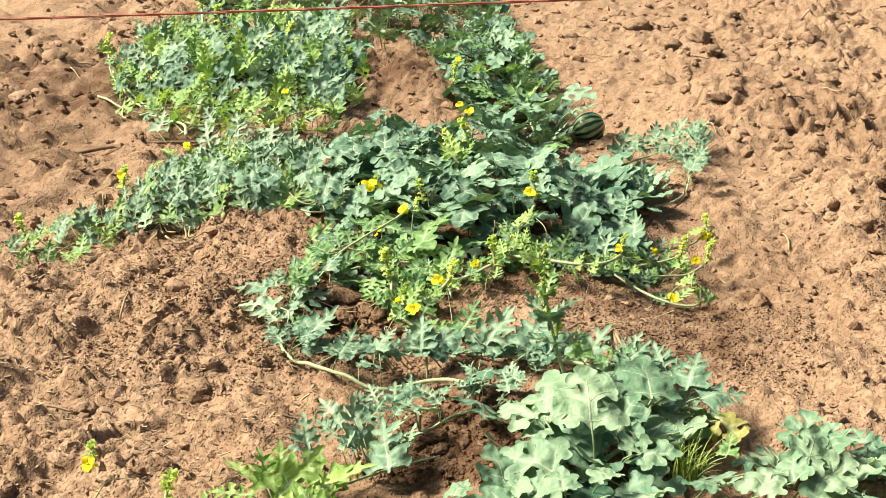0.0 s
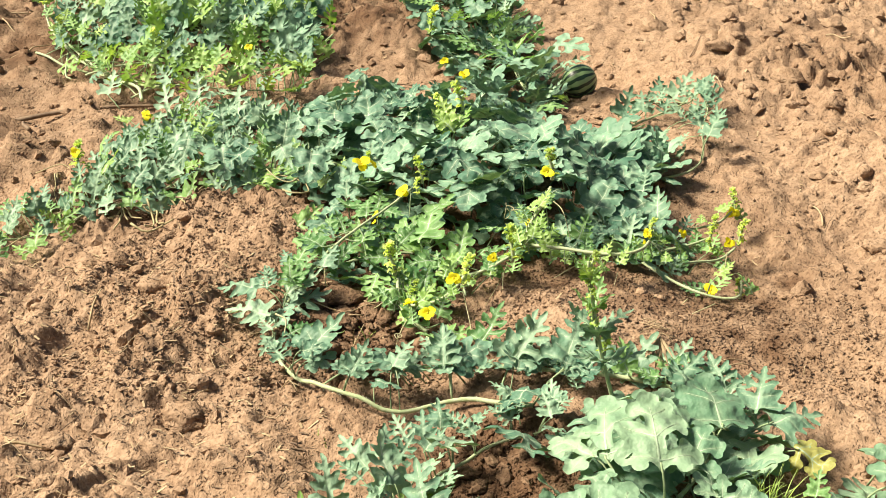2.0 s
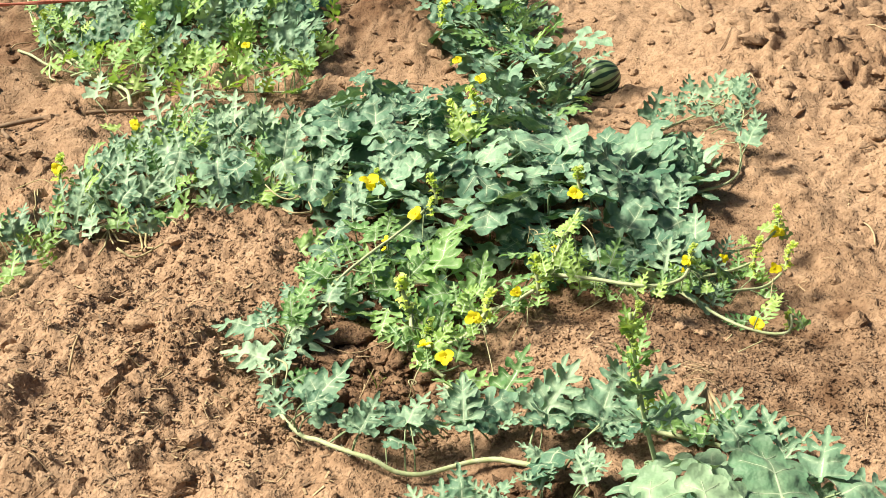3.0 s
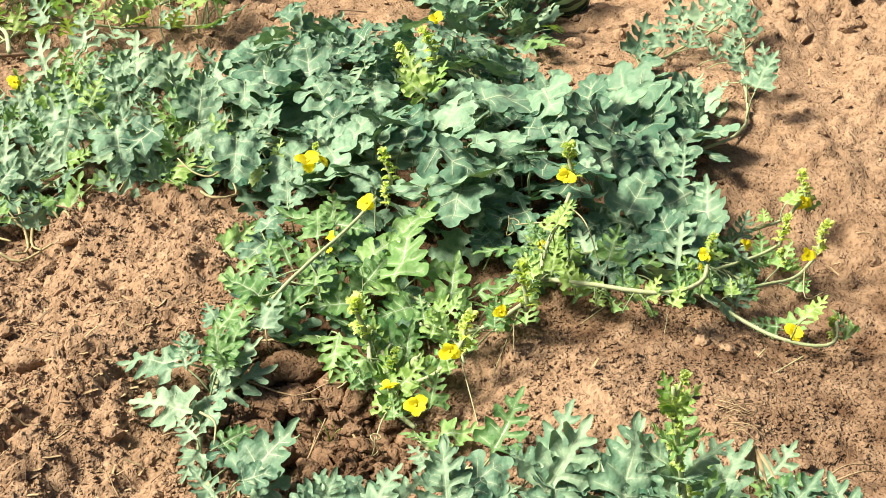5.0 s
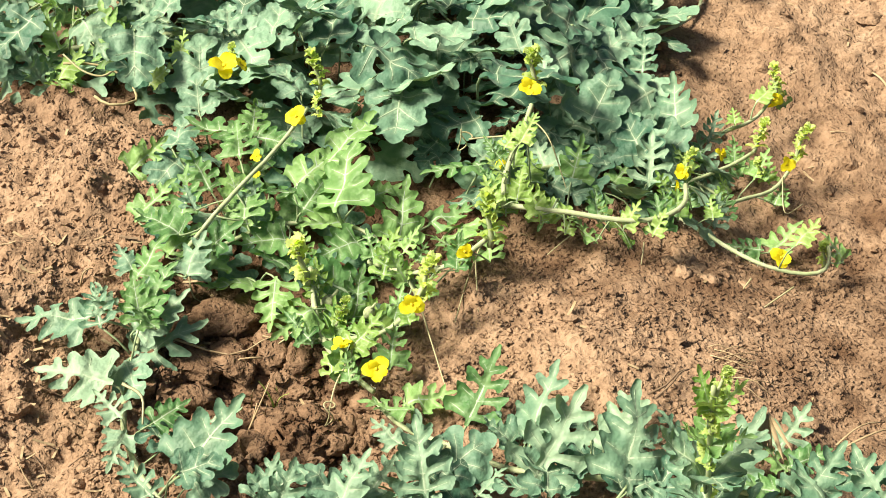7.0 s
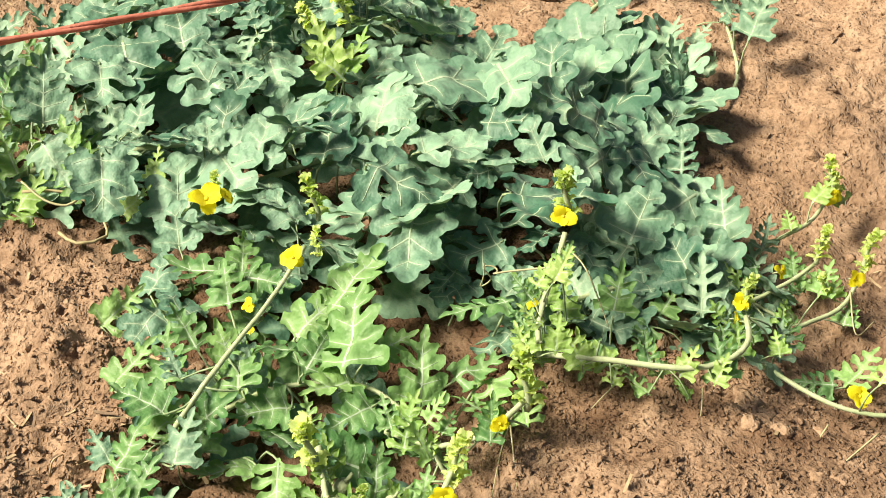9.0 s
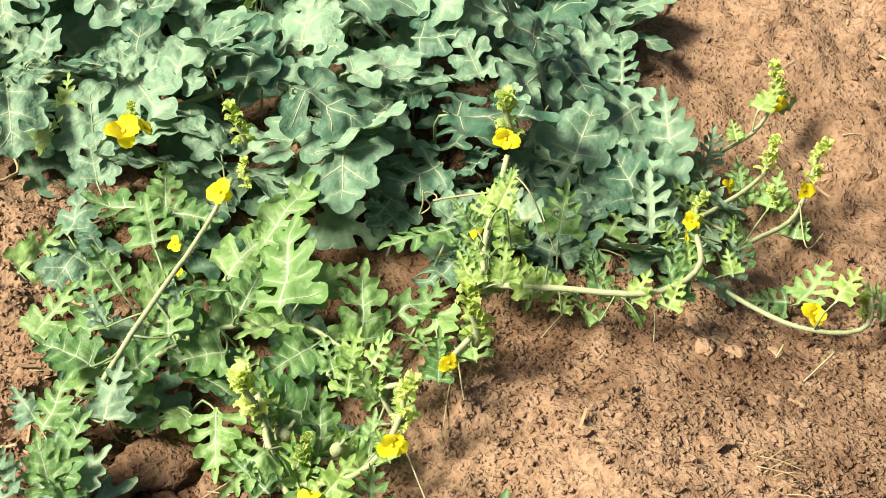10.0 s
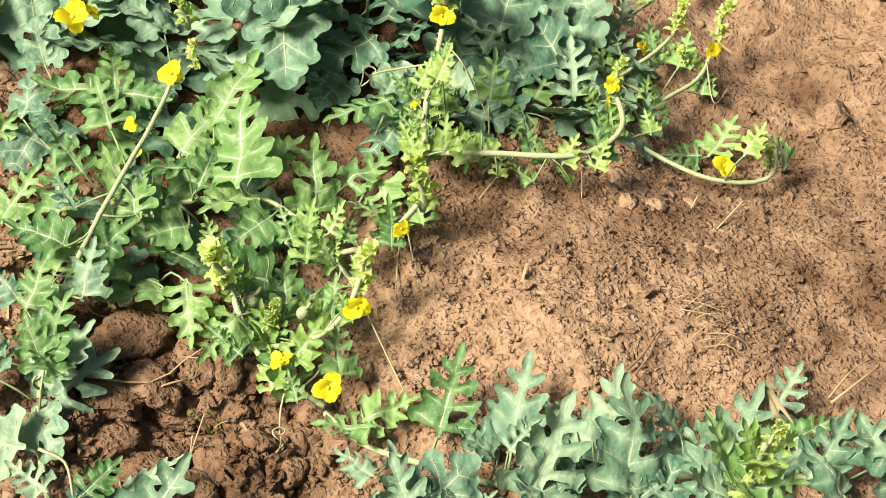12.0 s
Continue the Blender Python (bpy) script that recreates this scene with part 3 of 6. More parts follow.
def vine(ctrl, label, r=0.0035, r_end=0.002, lift=0.010):
    """A stem over the ground; the third number of each control point is its height above the soil."""
    pts = [Vector((x, y, ground_z(x, y) + h + lift)) for x, y, h in ctrl]
    line = smooth_line(pts)
    low = [ground_z(p.x, p.y) + rough_z(p.x, p.y) + 0.002 for p in line]
    for k, p in enumerate(line):
        p.z = max(p.z, max(low[max(0, k - 4):k + 5]) - 0.002)
    for _ in range(3):
        for k in range(1, len(line) - 1):
            line[k] = (line[k - 1] + line[k] * 2 + line[k + 1]) / 4
    ob = base_of("watermelon_vine", pts[0], label, "watermelon vine", "watermelon vines")
    bm = bmesh.new()
    tube(bm, [p + 0.0008 * noise.noise_vector(p * 45) for p in line], r * 0.88, r_end * 0.92, 8)
    tufts = random.Random(int(abs(ctrl[0][0]) * 5000) + len(line))
    for a, z in zip(line, line[1:]):
        along = (z - a).normalized()
        for _ in range(16 if r < 0.0046 else 9):
            out = Vector((tufts.gauss(0, 1), tufts.gauss(0, 1), tufts.gauss(0.2, 1)))
            out = (out - along * out.dot(along)).normalized()
            p = a.lerp(z, tufts.random()) + out * r * 0.75
            tip = p + out * tufts.uniform(0.0012, 0.0036) + along * tufts.gauss(0, 0.0008)
            bm.faces.new([bm.verts.new(p + along * 0.0002), bm.verts.new(p - along * 0.0002), bm.verts.new(tip)]).material_index = 1
    put("stem", mesh_of("stem", bm, STEM, HAIR), ob, None, "pale hairy green stem")
    VINES[ob] = line
    return ob


VINES, TAKEN = {}, []


def clothe(ob, count, spread, size, height, kinds="m", pitch=(0, 30), gap=0.055, face=None, seed=1, span=(0, 1)):
    """Leaves along a vine: offset sideways by up to spread, blade bases at the given heights over the soil."""
    rng = random.Random(seed)
    line = VINES[ob]
    for k in range(count):
        for _ in range(14):
            i = int((span[0] + (span[1] - span[0]) * (k + rng.random()) / count) * (len(line) - 1))
            p, d = line[i], (line[min(i + 1, len(line) - 1)] - line[max(i - 1, 0)])
            side = Vector((-d.y, d.x, 0)).normalized() * (1 if k % 2 else -1)
            q = p + side * spread * rng.uniform(0.15, 1.0) + d.normalized() * rng.uniform(-0.03, 0.03)
            if all((q.x - a) ** 2 + (q.y - b) ** 2 > gap * gap for a, b in TAKEN):
                break
        else:
            continue
        TAKEN.append((q.x, q.y))
        out = math.degrees(math.atan2(-side.x, side.y))
        head = rng.uniform(-60, 60) + (out if face is None else face)
        s = rng.uniform(*size)
        z = ground_z(q.x, q.y) + rng.uniform(*height)
        leaf(ob, p, (q.x, q.y, z), head, rng.uniform(*pitch), s, rng.choice(kinds), rng.uniform(-22, 22))



def inside(x, y, poly):
    hit = False
    for (ax, ay), (bx, by) in zip(poly, poly[1:] + poly[:1]):
        if (ay > y) != (by > y) and x < (bx - ax) * (y - ay) / (by - ay) + ax:
            hit = not hit
    return hit


def rim(x, y, poly):
    """How far a place lies from the outline of an area."""
    best = 9.0
    for (ax, ay), (bx, by) in zip(poly, poly[1:] + poly[:1]):
        dx, dy = bx - ax, by - ay
        t = min(1, max(0, ((x - ax) * dx + (y - ay) * dy) / (dx * dx + dy * dy)))
        best = min(best, math.hypot(x - ax - t * dx, y - ay - t * dy))
    return best


def nearest(ob, x, y):
    return min(VINES[ob], key=lambda p: (p.x - x) ** 2 + (p.y - y) ** 2)


def leaf_on(ob, x, y, z, heading, pitch, size, kind="m", roll=0):
    """A leaf of a vine, its stalk coming from the nearest place of the stem."""
    a = radians(heading)
    TAKEN.append((x - math.sin(a) * size * 0.45, y + math.cos(a) * size * 0.45))
    return leaf(ob, nearest(ob, x, y), (x, y, max(z, ground_z(x, y) + 0.015)), heading, pitch, size, kind, roll or 24 * math.sin(x * 77 + y * 31))


def fill(ob, poly, gap, size, low, high, kinds="m", pitch=(0, 30), face=None, seed=1, most=200):
    """Leaves of a vine over an area; the canopy rises from low at its rim to high within."""
    rng = random.Random(seed)
    x0, x1, y0, y1 = min(p[0] for p in poly), max(p[0] for p in poly), min(p[1] for p in poly), max(p[1] for p in poly)
    made = 0
    for _ in range(6000):
        if made >= most:
            break
        x, y = rng.uniform(x0, x1), rng.uniform(y0, y1)
        if not inside(x, y, poly) or any((x - a) ** 2 + (y - b) ** 2 < gap * gap for a, b in TAKEN):
            continue
        TAKEN.append((x, y))
        made += 1
        s, p = rng.uniform(*size), nearest(ob, x, y)
        head = rng.gauss(0, 50) + (math.degrees(math.atan2(-(x - p.x), y - p.y)) if face is None else face)
        up = min(1.0, rim(x, y, poly) / 0.10)
        z = ground_z(x, y) + low + (high - low) * up * rng.uniform(0.15, 1.0)
        a = radians(head)
        leaf(ob, p, (x + math.sin(a) * s * 0.45, y - math.cos(a) * s * 0.45, z), head, rng.uniform(pitch[0] - 14, pitch[1] + 10), s, rng.choice(kinds), rng.uniform(-38, 38))


# ---- the vines ----
GROWN = "watermelon vine with lobed grey-green leaves creeping over soil"
FRESHLY = "young watermelon vine with bright green leaves, yellow flowers and tendrils"

mid_heart = vine([(-0.25, 0.30, 0.02), (0.0, 0.40, 0.04), (0.18, 0.42, 0.04), (0.34, 0.34, 0.02)], GROWN, 0.005)
mid_left_in = vine([(-0.42, 0.40, 0.02), (-0.30, 0.42, 0.03), (-0.12, 0.45, 0.03), (0.05, 0.52, 0.03)], GROWN, 0.005)
mid_back = vine([(-0.40, 0.62, 0.02), (-0.25, 0.72, 0.04), (-0.05, 0.70, 0.04), (0.12, 0.60, 0.02)], GROWN)
mid_left = vine([(-0.74, 0.22, 0.0), (-0.62, 0.30, 0.01), (-0.52, 0.42, 0.03), (-0.42, 0.56, 0.03)], GROWN)
left_tail = vine([(-1.02, -0.02, 0), (-0.90, 0.02, 0.0), (-0.78, 0.12, 0.0), (-0.66, 0.22, 0.0)], FRESHLY)
near_mat = vine([(-0.20, -0.03, 0.01), (-0.12, 0.03, 0.02), (-0.02, 0.03, 0.03), (0.03, -0.02, 0.02), (0.06, -0.10, 0.02)], FRESHLY)
right_runner = vine([(0.147, 0.040, 0.045), (0.175, 0.032, 0.046), (0.214, 0.024, 0.046), (0.263, 0.013, 0.046), (0.301, 0.006, 0.050), (0.332, 0.022, 0.055), (0.349, 0.036, 0.065), (0.356, 0.085, 0.065)], FRESHLY, 0.0036, 0.003)
right_mat = vine([(0.18, 0.14, 0.02), (0.26, 0.18, 0.02), (0.34, 0.20, 0.02), (0.42, 0.16, 0.01)], GROWN)
looping = vine([(0.20, -0.40, 0), (0.150, -0.400, 0), (0.09, -0.385, 0.004), (0.006, -0.418, 0), (-0.046, -0.418, 0), (-0.119, -0.393, 0), (-0.187, -0.334, 0.004),
                (-0.228, -0.262, 0.012), (-0.236, -0.19, 0.02), (-0.222, -0.10, 0.035), (-0.19, -0.045, 0.055), (-0.146, 0.027, 0.07), (-0.105, 0.095, 0.08), (-0.075, 0.16, 0.09)],
               "long looping watermelon vine with grey-green leaves and a thick pale stem", 0.0045, 0.0024)
row_vine = vine([(0.011, -0.205, 0.01), (0.041, -0.25, 0.01), (0.09, -0.28, 0.012), (0.15, -0.315, 0.012), (0.24, -0.33, 0.015), (0.34, -0.34, 0.015), (0.44, -0.36, 0.01)], FRESHLY, 0.003, 0.004)
fruit_runner = vine([(0.147, 0.03, 0.05), (0.147, 0.062, 0.075), (0.165, 0.10, 0.09), (0.180, 0.135, 0.12)], FRESHLY, 0.0034, 0.003)
flower_runner = vine([(0.0, -0.03, 0.03), (0.05, -0.062, 0.035), (0.079, -0.063, 0.04), (0.109, -0.052, 0.05), (0.132, -0.029, 0.055)], FRESHLY, 0.003, 0.003)
low_runner = vine([(-0.048, -0.137, 0.03), (0.0, -0.146, 0.035), (0.03, -0.146, 0.04), (0.050, -0.127, 0.05), (0.060, -0.105, 0.06)], FRESHLY, 0.003, 0.003)
tip_runner = vine([(-0.06, -0.06, 0.05), (-0.055, -0.10, 0.05), (-0.045, -0.14, 0.035), (-0.023, -0.172, 0.025), (0.011, -0.205, 0.02)], FRESHLY, 0.0036, 0.003)
edge_runner = vine([(0.345, 0.090, 0.020), (0.372, 0.070, 0.014), (0.390, 0.059, 0.012), (0.410, 0.034, 0.012), (0.439, 0.010, 0.012), (0.471, 0.003, 0.010), (0.506, 0.003, 0.012), (0.519, 0.014, 0.022), (0.512, 0.024, 0.045)], FRESHLY, 0.0028, 0.0026)
upper_sprout = vine([(0.41, 0.255, 0.02), (0.44, 0.272, 0.03), (0.484, 0.30, 0.03), (0.508, 0.335, 0.04)], FRESHLY, 0.0026, 0.0026)
lower_sprout = vine([(0.40, 0.11, 0.02), (0.439, 0.139, 0.03), (0.48, 0.161, 0.03), (0.510, 0.205, 0.04)], FRESHLY, 0.0028, 0.0026)
middle_sprout = vine([(0.37, 0.16, 0.02), (0.40, 0.175, 0.03), (0.43, 0.192, 0.035), (0.462, 0.216, 0.045)], FRESHLY, 0.0026, 0.0026)
front_right = vine([(0.30, -0.82, 0.01), (0.40, -0.66, 0.02), (0.46, -0.48, 0.02), (0.40, -0.32, 0.02)], GROWN, 0.005)
front_edge = vine([(0.56, -0.66, 0.01), (0.66, -0.60, 0.01), (0.76, -0.58, 0.01), (0.88, -0.60, 0)], GROWN)
front_left = vine([(-0.15, -0.95, 0), (-0.03, -0.82, 0.01), (0.06, -0.70, 0.01), (0.15, -0.62, 0)], FRESHLY)
sprig = vine([(0.255, 0.713, 0), (0.294, 0.761, 0.005), (0.334, 0.811, 0.008), (0.37, 0.859, 0.01), (0.42, 0.90, 0.02)], GROWN, 0.0045)
sprig_arm = vine([(0.36, 0.48, 0.0), (0.416, 0.521, 0.0), (0.45, 0.57, 0.006), (0.457, 0.656, 0.01), (0.455, 0.733, 0.02), (0.466, 0.82, 0.03), (0.460, 0.90, 0.035)], GROWN, 0.003, 0.0018)
far_left = vine([(-1.30, 1.75, 0), (-1.05, 1.55, 0.02), (-0.80, 1.30, 0.02), (-0.55, 1.10, 0.02)], GROWN)
far_edge = vine([(-1.20, 1.10, 0), (-1.0, 0.98, 0.01), (-0.75, 0.90, 0.01), (-0.50, 0.92, 0.01)], FRESHLY)
far_back = vine([(-1.40, 2.30, 0), (-1.0, 2.15, 0.02), (-0.7, 2.10, 0.02), (-0.4, 2.2, 0.02)], GROWN)
far_right = vine([(-0.35, 2.2, 0), (-0.22, 1.70, 0.02), (-0.06, 1.35, 0.02), (0.06, 0.95, 0.02)], GROWN)

rising_stem = vine([(-1.10, 1.60, 0.02), (-1.0, 1.396, 0.05), (-0.93, 1.22, 0.06), (-0.877, 1.113, 0.04)], GROWN, 0.004, 0.003)

rising_back = vine([(-0.947, 1.280, 0.020), (-0.998, 1.414, 0.050), (-1.070, 1.593, 0.090), (-1.152, 1.802, 0.120)], FRESHLY, 0.0048, 0.0034)
rising_mid = vine([(-0.671, 1.084, 0.020), (-0.670, 1.146, 0.050), (-0.704, 1.292, 0.090), (-0.743, 1.437, 0.110)], FRESHLY, 0.0048, 0.0034)
rising_right = vine([(-0.588, 1.260, 0.020), (-0.621, 1.327, 0.050), (-0.654, 1.386, 0.070), (-0.692, 1.369, 0.080)], FRESHLY, 0.0048, 0.0034)
rising_edge = vine([(-1.092, 1.103, 0.000), (-1.160, 1.163, 0.010), (-1.219, 1.239, 0.040), (-1.273, 1.348, 0.060)], FRESHLY, 0.0048, 0.0034)
rising_front = vine([(-0.778, 0.700, 0.050), (-0.834, 0.820, 0.040), (-0.932, 0.923, 0.020), (-1.034, 1.049, 0.010), (-1.173, 1.196, 0.020)], FRESHLY, 0.0048, 0.0034)

low_tail = vine([(0.039, -0.679, 0.006), (0.071, -0.624, 0.006), (0.085, -0.562, 0.006), (0.104, -0.559, 0.006), (0.153, -0.511, 0.006), (0.214, -0.479, 0.006)], GROWN, 0.0032, 0.0026)

# heart
leaf_on(mid_heart, 0.020, 0.322, 0.110, -178, -5, 0.089, "m")
leaf_on(mid_heart, 0.040, 0.297, 0.120, -74, 0, 0.084, "m")
leaf_on(mid_heart, 0.033, 0.217, 0.100, 173, -8, 0.090, "m")
leaf_on(mid_heart, 0.130, 0.208, 0.130, -99, 0, 0.109, "m")
leaf_on(mid_heart, 0.176, 0.286, 0.110, 15, 30, 0.056, "m")
leaf_on(mid_heart, 0.039, 0.410, 0.130, -73, 0, 0.125, "m")
leaf_on(mid_heart, 0.048, 0.429, 0.120, -122, -20, 0.044, "m")
leaf_on(mid_heart, 0.202, 0.470, 0.080, -16, 30, 0.075, "m")
leaf_on(mid_heart, 0.120, 0.289, 0.100, 104, 0, 0.042, "m")
leaf_on(mid_heart, 0.114, 0.287, 0.110, -102, 5, 0.055, "m")
leaf_on(mid_heart, -0.059, 0.314, 0.100, -21, 28, 0.080, "m")
leaf_on(mid_heart, -0.022, 0.474, 0.090, -43, 20, 0.070, "m")
leaf_on(mid_heart, -0.034, 0.313, 0.110, -121, 0, 0.051, "m")
leaf_on(mid_heart, 0.125, 0.539, 0.070, -24, 30, 0.065, "m")
leaf_on(mid_heart, 0.229, 0.297, 0.080, -26, 25, 0.063, "m")
leaf_on(mid_heart, 0.256, 0.195, 0.070, -22, 35, 0.074, "m")
leaf_on(mid_heart, 0.281, 0.373, 0.050, -47, 10, 0.067, "m")
leaf_on(mid_heart, 0.339, 0.350, 0.040, -19, 45, 0.055, "g")
leaf_on(mid_heart, 0.317, 0.152, 0.050, 12, 20, 0.066, "m")
leaf_on(mid_heart, 0.370, 0.233, 0.030, -15, 40, 0.080, "g")
leaf_on(mid_heart, 0.319, 0.113, 0.040, -5, 30, 0.071, "g")
leaf_on(mid_heart, 0.274, 0.149, 0.040, 15, 5, 0.042, "m")
leaf_on(mid_heart, 0.195, 0.228, 0.110, -17, 10, 0.042, "m")
leaf_on(mid_heart, 0.124, 0.131, 0.060, -32, 0, 0.053, "m")
leaf_on(mid_heart, 0.172, 0.219, 0.070, 142, 0, 0.042, "m")
leaf_on(mid_heart, 0.077, 0.188, 0.050, 145, -10, 0.042, "m")

# heart left
leaf_on(mid_left_in, -0.181, 0.450, 0.100, 33, 5, 0.088, "m")
leaf_on(mid_left_in, -0.175, 0.444, 0.100, -34, 10, 0.057, "m")
leaf_on(mid_left_in, -0.310, 0.574, 0.100, -166, 0, 0.108, "m")
leaf_on(mid_left_in, -0.331, 0.527, 0.100, -169, 0, 0.088, "m")
leaf_on(mid_left_in, -0.196, 0.350, 0.100, 50, 0, 0.067, "m")
leaf_on(mid_left_in, -0.186, 0.342, 0.100, 13, 20, 0.047, "m")
leaf_on(mid_left_in, -0.135, 0.323, 0.090, -22, 35, 0.070, "m")
leaf_on(mid_left_in, -0.312, 0.368, 0.090, -92, 0, 0.042, "m")
leaf_on(mid_left_in, -0.146, 0.559, 0.120, 13, 5, 0.054, "m")
leaf_on(mid_left_in, -0.132, 0.543, 0.090, -166, 0, 0.075, "m")
leaf_on(mid_left_in, -0.209, 0.550, 0.090, -5, 15, 0.050, "m")
leaf_on(mid_left_in, -0.338, 0.372, 0.050, -0, 55, 0.075, "y")
leaf_on(mid_left_in, -0.405, 0.462, 0.070, 3, 45, 0.092, "g")
leaf_on(mid_left_in, -0.382, 0.523, 0.070, 12, 20, 0.055, "g")
leaf_on(mid_left_in, -0.040, 0.458, 0.110, 51, 40, 0.065, "l")
leaf_on(mid_left_in, -0.040, 0.469, 0.110, -47, 40, 0.068, "l")
leaf_on(mid_left_in, -0.049, 0.466, 0.120, 8, 50, 0.071, "l")
leaf_on(mid_left_in, -0.255, 0.355, 0.050, -26, 40, 0.045, "l")
leaf_on(mid_left_in, -0.375, 0.382, 0.060, 33, 30, 0.054, "l")
leaf_on(mid_left_in, -0.283, 0.298, 0.050, -66, 35, 0.048, "l")
leaf_on(mid_left_in, -0.240, 0.589, 0.090, 79, 5, 0.051, "m")
leaf_on(mid_left_in, -0.175, 0.431, 0.090, 63, 0, 0.042, "m")

# near
leaf_on(near_mat, -0.089, 0.234, 0.080, 39, 20, 0.053, "m")
leaf_on(near_mat, -0.147, 0.173, 0.060, 69, 0, 0.086, "b")
leaf_on(near_mat, -0.144, 0.177, 0.060, 4, 25, 0.057, "b")
leaf_on(near_mat, -0.141, 0.176, 0.060, -109, 0, 0.056, "b")
leaf_on(near_mat, -0.212, 0.225, 0.060, 8, 30, 0.056, "m")
leaf_on(near_mat, -0.051, 0.108, 0.070, -43, 25, 0.091, "b")
leaf_on(near_mat, -0.035, 0.024, 0.070, -18, 30, 0.102, "b")
leaf_on(near_mat, 0.033, -0.007, 0.050, 6, 35, 0.079, "b")
leaf_on(near_mat, 0.065, 0.024, 0.050, -70, 15, 0.065, "y")
leaf_on(near_mat, -0.010, -0.003, 0.050, 125, 5, 0.062, "b")
leaf_on(near_mat, -0.087, -0.001, 0.050, 100, 0, 0.065, "b")
leaf_on(near_mat, -0.075, 0.035, 0.060, -22, 25, 0.061, "b")
leaf_on(near_mat, -0.086, 0.053, 0.070, 69, 0, 0.056, "b")
leaf_on(near_mat, -0.205, 0.024, 0.060, -15, 45, 0.063, "y")
leaf_on(near_mat, -0.204, -0.017, 0.060, 47, 10, 0.053, "m")
leaf_on(near_mat, -0.214, -0.047, 0.050, 157, -10, 0.066, "y")
leaf_on(near_mat, -0.236, -0.161, 0.020, -61, 35, 0.087, "g")
leaf_on(near_mat, -0.238, -0.175, 0.030, -157, 0, 0.053, "m")
leaf_on(near_mat, -0.166, -0.266, 0.020, -71, 30, 0.059, "g")
leaf_on(near_mat, -0.117, -0.063, 0.040, 98, 0, 0.066, "b")
leaf_on(near_mat, -0.096, -0.068, 0.050, 177, -10, 0.065, "b")
leaf_on(near_mat, -0.054, -0.114, 0.050, 138, 0, 0.061, "y")
leaf_on(near_mat, -0.012, -0.120, 0.040, 10, 40, 0.061, "b")
leaf_on(near_mat, 0.026, -0.189, 0.040, -2, 25, 0.056, "y")
leaf_on(near_mat, 0.048, -0.240, 0.030, 73, 5, 0.056, "y")
leaf_on(near_mat, 0.042, -0.230, 0.030, -74, 10, 0.056, "y")
leaf_on(near_mat, 0.144, 0.182, 0.050, 164, 0, 0.055, "m")
leaf_on(near_mat, 0.127, 0.121, 0.060, 108, 10, 0.077, "y")
leaf_on(near_mat, 0.089, 0.180, 0.040, 137, 0, 0.053, "m")
leaf_on(near_mat, 0.129, 0.100, 0.040, 132, 0, 0.053, "m")
leaf_on(near_mat, 0.101, 0.026, 0.050, -175, 10, 0.068, "y")
leaf_on(near_mat, 0.105, -0.033, 0.050, 63, 20, 0.056, "y")
leaf_on(near_mat, -0.016, 0.060, 0.050, -59, 10, 0.059, "b")
leaf_on(near_mat, -0.227, 0.141, 0.050, 152, 0, 0.056, "m")
leaf_on(near_mat, -0.238, 0.166, 0.050, -16, 10, 0.053, "m")
leaf_on(near_mat, -0.188, 0.117, 0.060, 42, 0, 0.053, "m")

# right
leaf_on(right_runner, 0.230, 0.119, 0.040, -9, 40, 0.063, "y")
leaf_on(right_runner, 0.280, 0.126, 0.030, -36, 30, 0.045, "y")
leaf_on(right_runner, 0.269, 0.111, 0.030, 144, 0, 0.045, "y")
leaf_on(right_runner, 0.213, 0.081, 0.040, 150, -5, 0.055, "y")
leaf_on(right_runner, 0.408, 0.099, 0.000, -13, 30, 0.047, "y")
leaf_on(right_runner, 0.396, 0.084, 0.000, -1, 30, 0.047, "g")
leaf_on(right_runner, 0.398, 0.206, 0.020, 98, 10, 0.045, "y")
leaf_on(right_runner, 0.414, 0.255, 0.000, -7, 40, 0.045, "g")
leaf_on(right_runner, 0.460, 0.179, 0.000, -35, 40, 0.045, "y")
leaf_on(right_runner, 0.461, 0.059, -0.020, -48, 20, 0.062, "y")
leaf_on(right_runner, 0.450, 0.060, -0.020, 80, 10, 0.045, "y")
leaf_on(right_runner, 0.357, 0.098, 0.020, 7, 30, 0.048, "g")

# row
leaf_on(row_vine, 0.104, -0.253, 0.030, -26, 45, 0.083, "y")
leaf_on(row_vine, 0.162, -0.283, 0.030, -32, 45, 0.088, "g")
leaf_on(row_vine, 0.238, -0.299, 0.030, -20, 45, 0.080, "g")
leaf_on(row_vine, 0.328, -0.338, 0.030, -27, 45, 0.093, "g")
leaf_on(row_vine, 0.402, -0.360, 0.040, -35, 45, 0.072, "g")
leaf_on(row_vine, 0.393, -0.331, 0.050, 46, 25, 0.045, "y")
leaf_on(row_vine, 0.397, -0.326, 0.050, -69, 25, 0.045, "y")
leaf_on(row_vine, 0.381, -0.356, 0.050, 77, 10, 0.045, "y")
leaf_on(row_vine, 0.317, -0.316, 0.030, 58, 15, 0.042, "m")
leaf_on(row_vine, 0.222, -0.311, 0.030, 55, 10, 0.042, "m")
leaf_on(row_vine, 0.153, -0.276, 0.030, 51, 10, 0.042, "m")
leaf_on(row_vine, 0.174, -0.285, 0.030, -80, 0, 0.042, "m")

# row2
leaf_on(row_vine, 0.063, -0.363, 0.050, 8, 35, 0.076, "g")
leaf_on(row_vine, 0.068, -0.350, 0.050, -49, 5, 0.052, "m")
leaf_on(row_vine, 0.173, -0.363, 0.050, 5, 20, 0.062, "m")
